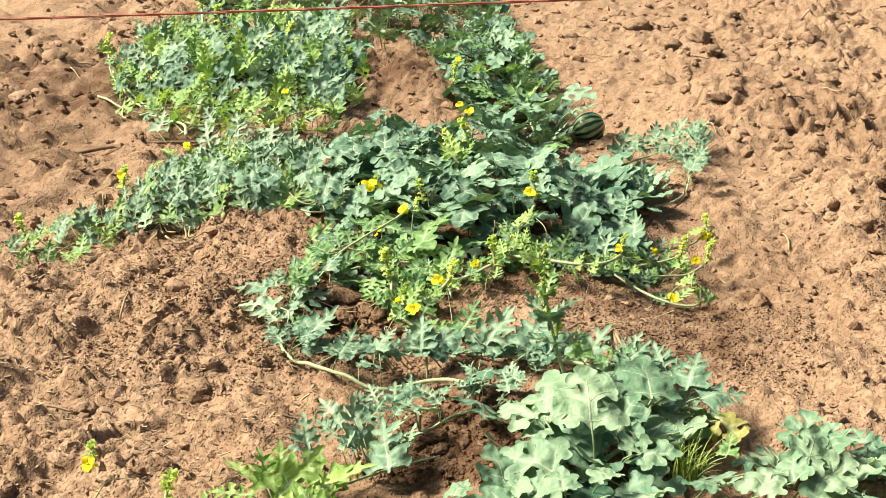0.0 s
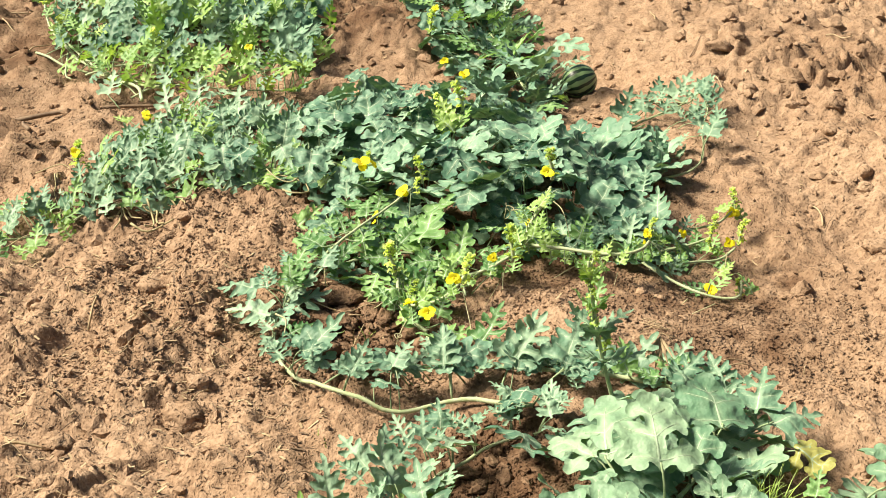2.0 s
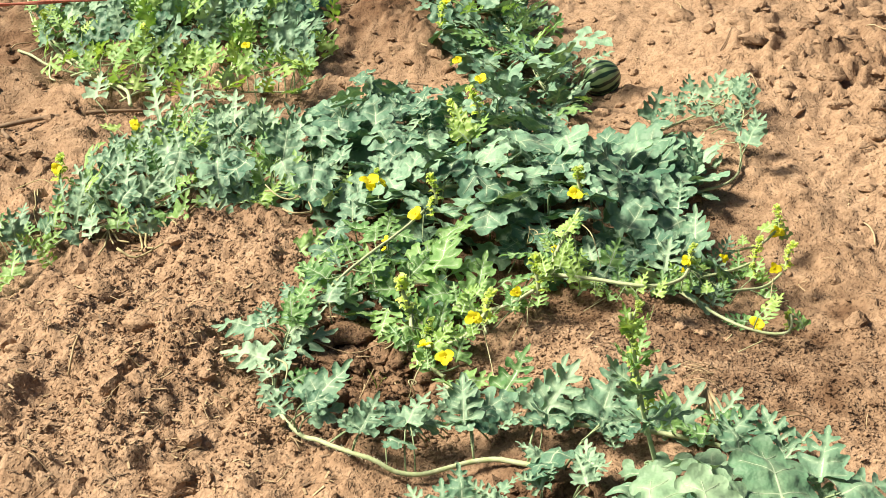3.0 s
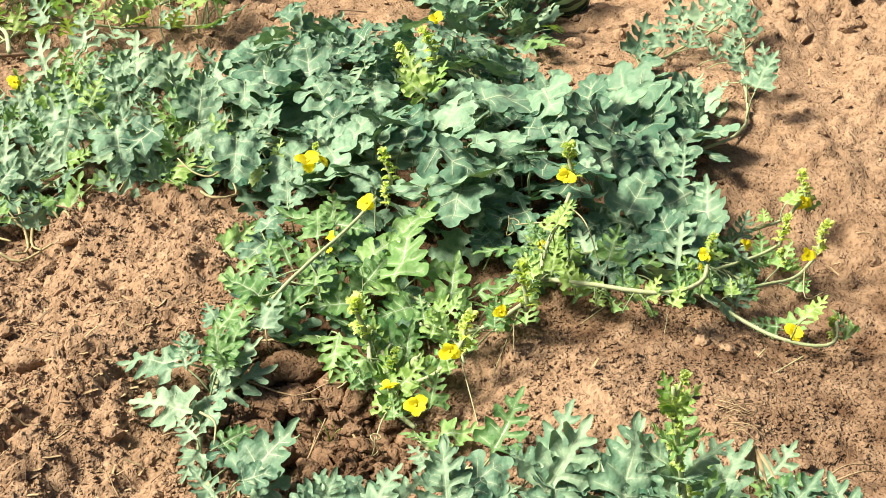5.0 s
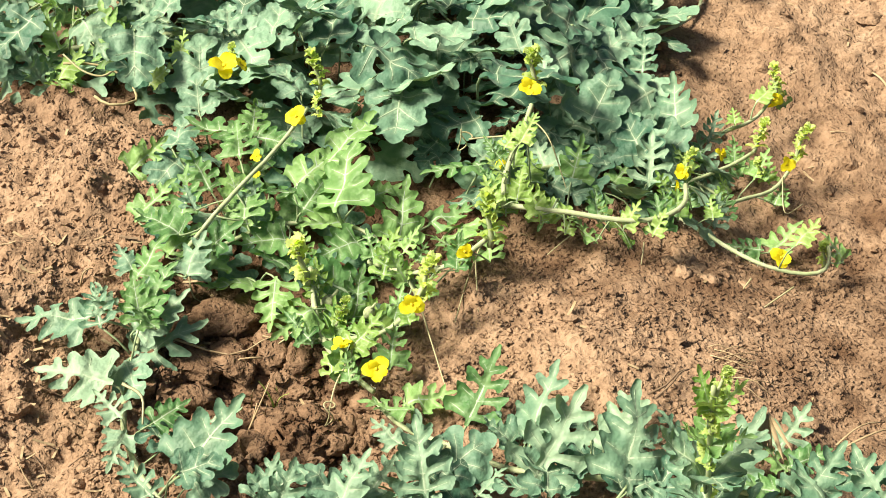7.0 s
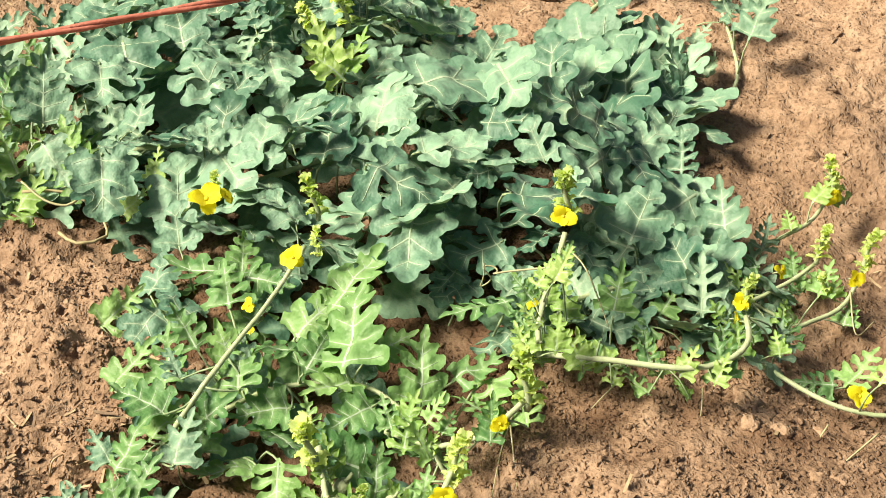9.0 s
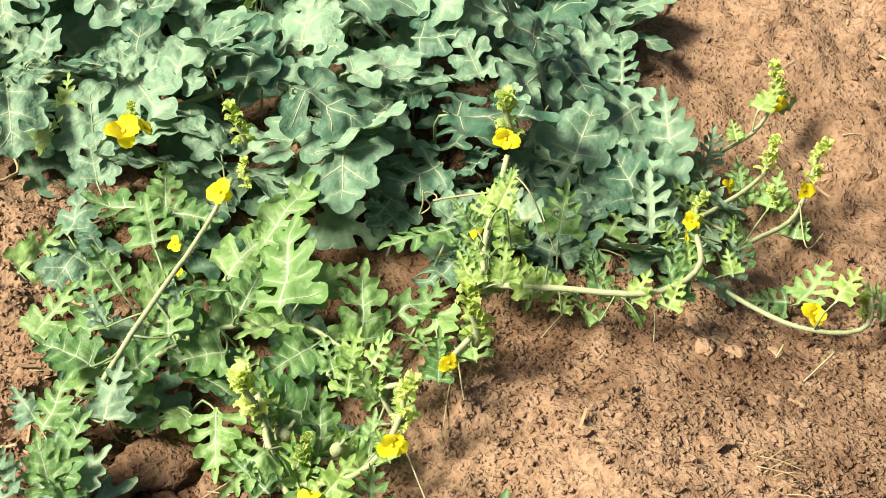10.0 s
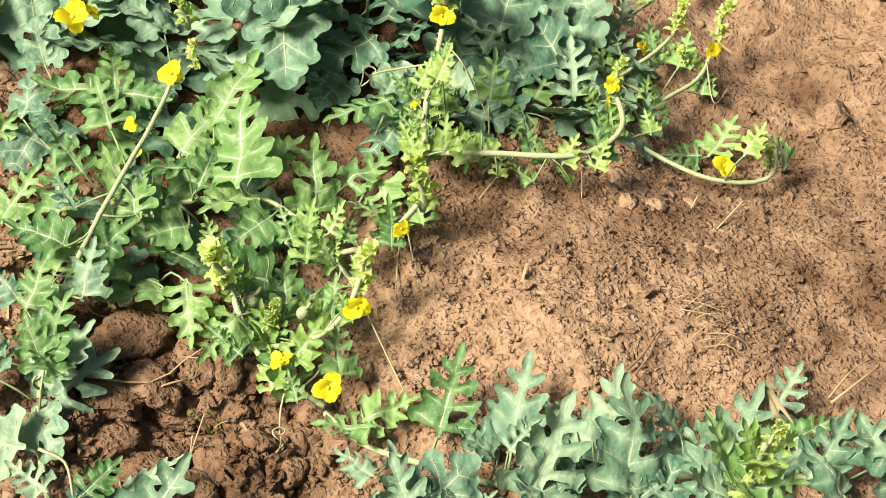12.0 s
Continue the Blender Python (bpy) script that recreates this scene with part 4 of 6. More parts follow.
leaf_on(row_vine, 0.181, -0.350, 0.050, -33, 20, 0.042, "m")
leaf_on(row_vine, 0.264, -0.369, 0.050, -32, 25, 0.049, "m")
leaf_on(row_vine, 0.005, -0.362, 0.040, -29, 30, 0.060, "g")
leaf_on(row_vine, 0.396, -0.289, 0.030, -39, 40, 0.058, "g")
leaf_on(row_vine, 0.337, -0.355, 0.050, 28, 35, 0.068, "y")
leaf_on(row_vine, 0.472, -0.363, 0.060, 50, 5, 0.056, "m")
leaf_on(row_vine, 0.246, -0.354, 0.040, 20, 0, 0.042, "m")
leaf_on(row_vine, 0.234, -0.313, 0.040, 61, 0, 0.042, "m")
leaf_on(row_vine, 0.387, -0.347, 0.040, 71, 0, 0.042, "m")

# v1
leaf_on(looping, -0.276, -0.131, 0.050, 82, 3, 0.087, "g")
leaf_on(looping, -0.247, -0.213, 0.040, 72, 3, 0.087, "g")
leaf_on(looping, -0.234, -0.151, 0.050, -56, 25, 0.074, "g")
leaf_on(looping, -0.225, -0.268, 0.030, 168, 0, 0.048, "g")
leaf_on(looping, -0.163, -0.320, 0.030, -40, 35, 0.094, "g")
leaf_on(looping, -0.199, -0.267, 0.040, -48, 10, 0.045, "b")
leaf_on(looping, -0.091, -0.354, 0.030, -14, 25, 0.052, "g")
leaf_on(looping, -0.089, -0.351, 0.030, -50, 15, 0.053, "m")
leaf_on(looping, -0.156, -0.334, 0.030, -67, 5, 0.049, "m")
leaf_on(looping, -0.180, -0.285, 0.030, 52, 10, 0.042, "m")
leaf_on(looping, -0.255, -0.137, 0.060, 41, 25, 0.045, "g")
leaf_on(looping, -0.229, -0.259, 0.040, 43, 10, 0.045, "g")
leaf_on(looping, -0.232, -0.137, 0.060, -13, 35, 0.045, "g")

# front
leaf_on(front_right, 0.388, -0.662, 0.100, 13, 25, 0.120, "f")
leaf_on(front_right, 0.317, -0.638, 0.090, -3, 20, 0.114, "f")
leaf_on(front_right, 0.303, -0.635, 0.090, 54, 0, 0.079, "f")
leaf_on(front_right, 0.467, -0.542, 0.090, 16, 12, 0.110, "f")
leaf_on(front_right, 0.426, -0.385, 0.045, 35, 30, 0.070, "g")
leaf_on(front_right, 0.477, -0.384, 0.045, 20, 30, 0.075, "g")
leaf_on(front_right, 0.478, -0.395, 0.045, -39, 15, 0.065, "g")
leaf_on(front_right, 0.533, -0.494, 0.070, -56, 0, 0.095, "g")
leaf_on(front_right, 0.515, -0.470, 0.070, -10, 25, 0.090, "g")
leaf_on(front_right, 0.422, -0.521, 0.090, -161, -10, 0.068, "f")
leaf_on(front_right, 0.565, -0.543, 0.060, -127, 0, 0.059, "o")
leaf_on(front_right, 0.689, -0.591, 0.050, -13, 25, 0.080, "f")
leaf_on(front_right, 0.707, -0.537, 0.050, -111, 5, 0.082, "g")
leaf_on(front_right, 0.326, -0.702, 0.070, 32, 15, 0.069, "f")
leaf_on(front_right, 0.352, -0.745, 0.070, 69, 0, 0.102, "f")
leaf_on(front_right, 0.458, -0.680, 0.070, 23, 20, 0.058, "f")
leaf_on(front_right, 0.458, -0.680, 0.070, -83, 5, 0.062, "f")
leaf_on(front_right, 0.711, -0.700, 0.060, -41, 15, 0.075, "f")
leaf_on(front_right, 0.676, -0.706, 0.060, -5, 15, 0.063, "f")
leaf_on(front_right, 0.582, -0.651, 0.060, -17, 30, 0.045, "y")
leaf_on(front_right, 0.627, -0.751, 0.060, -18, 15, 0.071, "f")
leaf_on(front_right, 0.573, -0.730, 0.060, 93, 5, 0.051, "f")
leaf_on(front_right, 0.425, -0.756, 0.070, 30, 0, 0.053, "f")
leaf_on(front_right, 0.367, -0.796, 0.070, 15, 10, 0.055, "f")
leaf_on(front_right, 0.290, -0.807, 0.060, -19, 10, 0.048, "f")
leaf_on(front_right, 0.209, -0.804, 0.050, -21, 10, 0.043, "f")
leaf_on(front_right, 0.520, -0.486, 0.050, 15, 20, 0.044, "f")

# front l
leaf_on(front_left, 0.048, -0.695, 0.050, 43, 40, 0.092, "g")
leaf_on(front_left, 0.101, -0.736, 0.040, 13, 40, 0.097, "g")
leaf_on(front_left, 0.100, -0.686, 0.040, -27, 25, 0.063, "g")
leaf_on(front_left, -0.032, -0.708, 0.040, 35, 40, 0.073, "g")
leaf_on(front_left, -0.045, -0.792, 0.040, 15, 40, 0.070, "l")
leaf_on(front_left, -0.061, -0.819, 0.050, 75, 15, 0.084, "l")
leaf_on(front_left, -0.045, -0.835, 0.050, 51, 40, 0.078, "l")
leaf_on(front_left, -0.067, -0.850, 0.050, 94, 10, 0.070, "l")
leaf_on(front_left, 0.026, -0.842, 0.050, 12, 20, 0.050, "l")
leaf_on(front_left, 0.058, -0.702, 0.040, -55, 10, 0.046, "l")

# midl
leaf_on(mid_left, -0.585, 0.396, 0.050, 9, 45, 0.090, "g")
leaf_on(mid_left, -0.661, 0.748, 0.050, 8, 45, 0.079, "g")
leaf_on(mid_left, -0.536, 0.626, 0.060, 9, 45, 0.090, "g")
leaf_on(mid_left, -0.468, 0.568, 0.060, 16, 40, 0.090, "g")
leaf_on(mid_left, -0.389, 0.440, 0.070, 11, 40, 0.090, "g")
leaf_on(mid_left, -0.537, 0.524, 0.060, 21, 40, 0.076, "g")
leaf_on(mid_left, -0.491, 0.404, 0.050, 19, 40, 0.071, "g")
leaf_on(mid_left, -0.575, 0.359, 0.040, 53, 15, 0.072, "g")
leaf_on(mid_left, -0.700, 0.337, 0.040, 11, 45, 0.090, "g")
leaf_on(mid_left, -0.649, 0.302, 0.040, 6, 45, 0.080, "g")
leaf_on(mid_left, -0.695, 0.645, 0.050, 8, 45, 0.090, "g")
leaf_on(mid_left, -0.641, 0.400, 0.050, 31, 25, 0.053, "m")
leaf_on(mid_left, -0.491, 0.412, 0.050, -159, -20, 0.053, "m")
leaf_on(mid_left, -0.487, 0.399, 0.050, 136, 0, 0.077, "g")
leaf_on(mid_left, -0.321, 0.348, 0.050, 58, 5, 0.070, "y")
leaf_on(mid_left, -0.342, 0.356, 0.050, -18, 40, 0.055, "y")
leaf_on(mid_left, -0.235, 0.567, 0.090, 6, 35, 0.076, "m")
leaf_on(mid_left, -0.127, 0.547, 0.100, 14, 30, 0.063, "m")
leaf_on(mid_left, -0.663, 0.881, 0.050, -34, 30, 0.055, "l")
leaf_on(mid_left, -0.566, 0.882, 0.050, -69, 20, 0.073, "g")
leaf_on(mid_left, -0.896, 0.798, 0.040, 1, 30, 0.080, "g")
leaf_on(mid_left, -0.773, 0.610, 0.050, 82, 10, 0.045, "l")
leaf_on(mid_left, -0.521, 0.968, 0.060, -155, 10, 0.090, "l")
leaf_on(mid_left, -0.506, 0.997, 0.060, -164, 20, 0.090, "l")
leaf_on(mid_left, -0.280, 0.413, 0.080, -21, 20, 0.055, "m")
leaf_on(mid_left, -0.131, 0.359, 0.090, 36, 10, 0.053, "m")

# loop
leaf_on(looping, -0.164, -0.336, 0.050, -70, 10, 0.044, "m")
leaf_on(looping, -0.183, -0.365, 0.050, 44, 20, 0.049, "g")
leaf_on(looping, -0.072, -0.397, 0.050, -7, 35, 0.064, "g")
leaf_on(looping, -0.072, -0.393, 0.050, 66, 5, 0.042, "m")
leaf_on(looping, -0.014, -0.374, 0.050, -32, 35, 0.059, "g")
leaf_on(looping, -0.010, -0.368, 0.050, 53, 15, 0.050, "m")
leaf_on(looping, 0.067, -0.347, 0.050, 19, 35, 0.072, "g")
leaf_on(looping, 0.070, -0.340, 0.050, -50, 10, 0.070, "m")
leaf_on(looping, 0.068, -0.353, 0.050, 127, 0, 0.047, "m")
leaf_on(looping, 0.160, -0.344, 0.050, -19, 40, 0.102, "g")
leaf_on(looping, 0.166, -0.353, 0.050, 91, 5, 0.043, "m")
leaf_on(looping, 0.243, -0.360, 0.060, 2, 40, 0.103, "g")
leaf_on(looping, 0.246, -0.363, 0.060, -63, 5, 0.042, "m")
leaf_on(looping, 0.194, -0.411, 0.050, 154, 0, 0.065, "m")
leaf_on(looping, -0.035, -0.394, 0.040, -107, 0, 0.042, "m")
leaf_on(looping, 0.245, -0.442, 0.050, 51, 10, 0.042, "m")
leaf_on(looping, 0.157, -0.474, 0.050, -82, 10, 0.042, "m")

leaf_on(front_left, 0.032, -0.634, 0.060, 31, 30, 0.062, "g")
leaf_on(front_left, 0.040, -0.634, 0.060, -15, 30, 0.050, "g")
leaf_on(front_left, 0.005, -0.651, 0.060, 41, 30, 0.066, "g")
leaf_on(front_left, 0.003, -0.677, 0.060, 58, 30, 0.042, "g")
leaf_on(front_left, 0.049, -0.685, 0.060, 52, 30, 0.045, "g")
leaf_on(front_left, 0.045, -0.578, 0.060, 26, 30, 0.047, "g")
leaf_on(front_left, 0.048, -0.716, 0.060, 94, 30, 0.043, "g")
leaf_on(front_left, 0.027, -0.725, 0.060, -35, 30, 0.040, "g")
leaf_on(low_tail, 0.066, -0.567, 0.045, 12, 28, 0.061, "g")
leaf_on(low_tail, 0.069, -0.580, 0.045, -45, 28, 0.046, "g")
leaf_on(low_tail, 0.068, -0.648, 0.045, -58, 28, 0.064, "g")
leaf_on(low_tail, 0.073, -0.673, 0.045, -81, 28, 0.066, "g")
leaf_on(low_tail, 0.097, -0.708, 0.045, -66, 28, 0.045, "g")
leaf_on(low_tail, 0.083, -0.522, 0.045, 17, 28, 0.058, "g")
leaf_on(low_tail, 0.118, -0.518, 0.045, 58, 28, 0.040, "g")
leaf_on(low_tail, 0.121, -0.510, 0.045, -59, 28, 0.042, "g")
leaf_on(low_tail, 0.103, -0.548, 0.045, 176, 28, 0.098, "g")
leaf_on(low_tail, 0.132, -0.531, 0.045, 59, 28, 0.040, "g")
leaf_on(low_tail, 0.178, -0.489, 0.045, 64, 28, 0.040, "g")
leaf_on(low_tail, 0.178, -0.489, 0.045, -31, 28, 0.040, "g")
leaf_on(low_tail, 0.186, -0.517, 0.045, -170, 28, 0.120, "g")
leaf_on(low_tail, 0.171, -0.421, 0.045, 68, 28, 0.040, "g")
leaf_on(low_tail, 0.233, -0.475, 0.045, 22, 28, 0.049, "g")
leaf_on(low_tail, 0.232, -0.460, 0.045, -53, 28, 0.040, "g")
leaf_on(low_tail, 0.234, -0.445, 0.045, -1, 28, 0.050, "g")
leaf_on(low_tail, 0.243, -0.503, 0.045, 154, 28, 0.045, "g")
leaf_on(row_vine, 0.073, -0.342, 0.040, 134, 20, 0.052, "g")
leaf_on(row_vine, 0.109, -0.354, 0.040, -53, 20, 0.040, "g")
leaf_on(row_vine, 0.144, -0.291, 0.040, 56, 20, 0.040, "g")
leaf_on(row_vine, 0.157, -0.289, 0.040, -56, 20, 0.044, "g")
leaf_on(row_vine, 0.220, -0.273, 0.040, 48, 20, 0.042, "g")
leaf_on(row_vine, 0.234, -0.281, 0.040, -61, 20, 0.048, "g")
leaf_on(row_vine, 0.240, -0.306, 0.040, -75, 20, 0.048, "g")
leaf_on(row_vine, 0.208, -0.327, 0.040, 94, 20, 0.040, "g")
leaf_on(row_vine, 0.308, -0.299, 0.040, 37, 20, 0.052, "g")
leaf_on(row_vine, 0.317, -0.315, 0.040, -49, 20, 0.048, "g")
leaf_on(row_vine, -0.022, -0.369, 0.040, 38, 20, 0.051, "g")
leaf_on(row_vine, -0.014, -0.368, 0.040, -71, 20, 0.044, "g")
leaf_on(row_vine, 0.039, -0.293, 0.040, 45, 20, 0.042, "g")
leaf_on(row_vine, 0.263, -0.386, 0.040, 36, 20, 0.040, "g")
leaf_on(row_vine, 0.005, -0.349, 0.040, 40, 20, 0.040, "g")

# leaves hanging over the open edge of the bed
for k, (x, y) in enumerate(((-0.57, 0.40), (-0.50, 0.39), (-0.44, 0.39), (-0.37, 0.36), (-0.30, 0.33))):
    leaf_on(mid_left, x, y, 0.100 + 0.012 * math.sin(5 * k), 180 + 40 * math.sin(2.3 * k), -22 + 8 * math.sin(3.1 * k), 0.078 + 0.012 * math.sin(1.7 * k), "m" if k % 3 else "g")

# the rest of each canopy
fill(mid_heart, [(-0.19, 0.24), (-0.28, 0.40), (-0.05, 0.50), (0.20, 0.52), (0.31, 0.39), (0.35, 0.29), (0.15, 0.15), (0.0, 0.14)], 0.039, (0.062, 0.098), 0.03, 0.125, "m", (-5, 34), seed=21)
fill(mid_heart, [(0.20, 0.50), (0.24, 0.68), (0.36, 0.60), (0.36, 0.44), (0.31, 0.38)], 0.046, (0.08, 0.12), 0.03, 0.06, "mmg", (0, 30), seed=29)
fill(mid_heart, [(0.22, 0.48), (0.22, 0.66), (0.33, 0.70), (0.40, 0.60), (0.38, 0.46), (0.33, 0.40)], 0.040, (0.075, 0.11), 0.02, 0.06, "mmg", (0, 30), seed=129)
fill(mid_back, [(-0.42, 0.64), (-0.37, 0.80), (-0.26, 0.88), (-0.06, 0.79), (0.10, 0.70), (0.21, 0.53), (0.0, 0.48), (-0.25, 0.45), (-0.32, 0.50)], 0.035, (0.052, 0.080), 0.03, 0.13, "mmmg", (5, 50), seed=22, most=260)
fill(mid_left_in, [(-0.44, 0.70), (-0.34, 0.46), (-0.30, 0.30), (-0.20, 0.26), (-0.15, 0.50), (-0.30, 0.62)], 0.036, (0.052, 0.080), 0.03, 0.1, "mgg", (10, 50), seed=23)
fill(mid_left, [(-0.78, 0.26), (-0.78, 0.52), (-0.66, 0.78), (-0.45, 0.70), (-0.35, 0.46), (-0.33, 0.31), (-0.45, 0.29), (-0.55, 0.25), (-0.63, 0.19), (-0.72, 0.17)], 0.033, (0.045, 0.075), 0.02, 0.08, "gggyl", (28, 66), 0, seed=24, most=300)
fill(left_tail, [(-0.98, -0.03), (-0.93, 0.10), (-0.82, 0.28), (-0.68, 0.20), (-0.74, 0.04), (-0.86, -0.05)], 0.036, (0.038, 0.062), 0.02, 0.05, "lyg", (20, 60), 0, seed=25)
fill(near_mat, [(-0.27, 0.15), (-0.21, 0.28), (-0.03, 0.18), (0.03, 0.04), (0.04, -0.10), (0.0, -0.15), (-0.05, -0.17), (-0.12, -0.13), (-0.17, -0.06), (-0.23, 0.02)], 0.041, (0.055, 0.085), 0.015, 0.065, "byyb", (0, 35), seed=26)
fill(right_mat, [(0.09, 0.10), (0.17, 0.22), (0.34, 0.37), (0.41, 0.25), (0.43, 0.11), (0.37, 0.06), (0.32, 0.07), (0.20, 0.06)], 0.036, (0.05, 0.08), 0.015, 0.065, "mmg", (10, 45), seed=27)
clothe(sprig_arm, 7, 0.03, (0.05, 0.075), (0.03, 0.07), "g", (20, 60), 0.02, 0, seed=91, span=(0.3, 1))
clothe(sprig, 5, 0.03, (0.04, 0.06), (0.02, 0.05), "g", (20, 60), 0.02, 0, seed=92, span=(0.3, 1))
leaf_on(sprig, 0.365, 0.941, ground_z(0.365, 0.941) + 0.03, 19, 42, 0.069, "g")
leaf_on(sprig, 0.391, 0.928, ground_z(0.391, 0.928) + 0.03, -25, 42, 0.084, "g")
leaf_on(sprig, 0.442, 0.992, ground_z(0.442, 0.992) + 0.03, -41, 42, 0.060, "g")
leaf_on(sprig, 0.433, 0.916, ground_z(0.433, 0.916) + 0.03, -76, 42, 0.072, "g")
leaf_on(sprig, 0.408, 0.827, ground_z(0.408, 0.827) + 0.03, 46, 42, 0.049, "g")
leaf_on(sprig, 0.420, 0.773, ground_z(0.420, 0.773) + 0.03, 52, 42, 0.042, "g")
leaf_on(sprig, 0.437, 0.761, ground_z(0.437, 0.761) + 0.03, -26, 42, 0.045, "g")
leaf_on(sprig, 0.463, 0.860, ground_z(0.463, 0.860) + 0.03, -20, 42, 0.042, "g")
leaf_on(sprig, 0.448, 0.683, ground_z(0.448, 0.683) + 0.03, -77, 42, 0.040, "g")
leaf_on(sprig, 0.398, 0.628, ground_z(0.398, 0.628) + 0.03, -59, 42, 0.040, "g")
leaf_on(sprig, 0.374, 0.530, ground_z(0.374, 0.530) + 0.03, 38, 42, 0.072, "g")
leaf_on(sprig, 0.355, 0.505, ground_z(0.355, 0.505) + 0.03, 16, 42, 0.051, "g")
leaf_on(sprig, 0.407, 0.556, ground_z(0.407, 0.556) + 0.03, -48, 42, 0.036, "g")
leaf_on(sprig, 0.283, 0.777, ground_z(0.283, 0.777) + 0.03, 4, 42, 0.089, "g")
leaf_on(sprig, 0.273, 0.790, ground_z(0.273, 0.790) + 0.03, 29, 42, 0.040, "g")
leaf_on(sprig, 0.285, 0.777, ground_z(0.285, 0.777) + 0.03, -42, 42, 0.045, "g")
leaf_on(sprig, 0.346, 0.551, ground_z(0.346, 0.551) + 0.03, 62, 42, 0.048, "g")
fill(front_right, [(0.25, -0.53), (0.30, -0.44), (0.38, -0.41), (0.48, -0.42), (0.54, -0.45), (0.60, -0.46), (0.55, -0.52), (0.50, -0.66), (0.47, -0.84), (0.27, -0.86), (0.25, -0.70)], 0.050, (0.075, 0.11), 0.03, 0.1, "ffg", (0, 30), seed=31)
fill(front_edge, [(0.54, -0.78), (0.60, -0.64), (0.69, -0.50), (0.84, -0.54), (0.95, -0.70), (0.80, -0.80)], 0.048, (0.07, 0.10), 0.03, 0.07, "ffg", (0, 30), seed=32)
fill(front_left, [(-0.14, -0.92), (-0.10, -0.80), (0.0, -0.72), (0.06, -0.80), (0.02, -0.95)], 0.045, (0.07, 0.11), 0.03, 0.08, "lll", (10, 40), 0, seed=33)
fill(far_left, [(-1.20, 1.27), (-1.33, 1.70), (-1.20, 2.0), (-0.75, 2.0), (-0.60, 1.70), (-0.50, 1.32), (-0.45, 1.05), (-0.8, 1.1), (-1.0, 1.1)], 0.040, (0.055, 0.092), 0.03, 0.12, "mgglyl", (30, 68), 0, seed=41, most=330)
fill(far_edge, [(-1.20, 1.20), (-0.95, 1.12), (-0.46, 1.06), (-0.43, 0.90), (-0.58, 0.82), (-0.80, 0.80), (-1.05, 0.97)], 0.042, (0.05, 0.085), 0.03, 0.08, "llyg", (15, 60), seed=42)
fill(far_back, [(-1.45, 2.45), (-1.20, 2.0), (-0.75, 2.0), (-0.60, 1.72), (-0.45, 1.72), (-0.25, 2.2), (-0.35, 2.55), (-0.9, 2.55)], 0.050, (0.07, 0.11), 0.04, 0.13, "mmgg", (10, 50), seed=43)
fill(far_right, [(-0.25, 2.2), (-0.02, 1.58), (0.16, 1.02), (0.13, 0.82), (-0.07, 0.94), (-0.21, 1.24), (-0.38, 1.66)], 0.040, (0.055, 0.09), 0.03, 0.12, "mmgy", (10, 55), seed=44, most=260)
# lower leaves in the shade of the canopy
upper = list(TAKEN)
TAKEN.clear()
COUNT[1] = 1
fill(mid_heart, [(-0.15, 0.26), (-0.22, 0.40), (-0.05, 0.48), (0.20, 0.50), (0.29, 0.38), (0.30, 0.30), (0.15, 0.20), (0.02, 0.18)], 0.075, (0.07, 0.10), 0.012, 0.04, "m", (0, 15), seed=71)
fill(mid_back, [(-0.38, 0.64), (-0.34, 0.78), (-0.26, 0.84), (-0.06, 0.76), (0.08, 0.68), (0.18, 0.53), (0.0, 0.50), (-0.25, 0.48)], 0.050, (0.07, 0.10), 0.012, 0.05, "m", (0, 15), seed=72)
fill(mid_left_in, [(-0.42, 0.68), (-0.32, 0.46), (-0.28, 0.32), (-0.20, 0.28), (-0.17, 0.48), (-0.30, 0.60)], 0.048, (0.06, 0.10), 0.012, 0.045, "m", (0, 15), seed=73)
fill(mid_left, [(-0.74, 0.28), (-0.74, 0.50), (-0.64, 0.74), (-0.47, 0.68), (-0.37, 0.46), (-0.36, 0.33), (-0.55, 0.28), (-0.63, 0.24)], 0.056, (0.06, 0.09), 0.012, 0.04, "mg", (0, 20), seed=74)
fill(near_mat, [(-0.24, 0.14), (-0.20, 0.24), (-0.05, 0.16), (0.0, 0.06), (0.02, -0.08), (-0.05, -0.13), (-0.12, -0.10), (-0.18, -0.02)], 0.050, (0.05, 0.08), 0.010, 0.030, "bm", (0, 15), seed=75)
fill(right_mat, [(0.12, 0.13), (0.18, 0.20), (0.33, 0.34), (0.38, 0.24), (0.39, 0.12), (0.30, 0.09), (0.20, 0.08)], 0.045, (0.05, 0.08), 0.010, 0.035, "m", (0, 15), seed=76)
fill(far_left, [(-1.15, 1.27), (-1.28, 1.68), (-1.18, 1.95), (-0.78, 1.95), (-0.63, 1.68), (-0.53, 1.32), (-0.50, 1.08), (-0.8, 1.12), (-1.0, 1.12)], 0.060, (0.07, 0.11), 0.012, 0.05, "m", (0, 15), seed=77)
fill(far_right, [(-0.25, 2.1), (-0.05, 1.56), (0.12, 1.02), (0.10, 0.86), (-0.06, 0.97), (-0.18, 1.26), (-0.34, 1.66)], 0.055, (0.07, 0.10), 0.012, 0.05, "m", (0, 15), seed=78)
fill(front_right, [(0.28, -0.53), (0.33, -0.45), (0.38, -0.43), (0.46, -0.44), (0.50, -0.46), (0.52, -0.54), (0.46, -0.80), (0.30, -0.82)], 0.055, (0.07, 0.11), 0.012, 0.05, "m", (0, 15), seed=79)
TAKEN.extend(upper)
COUNT[1] = 0
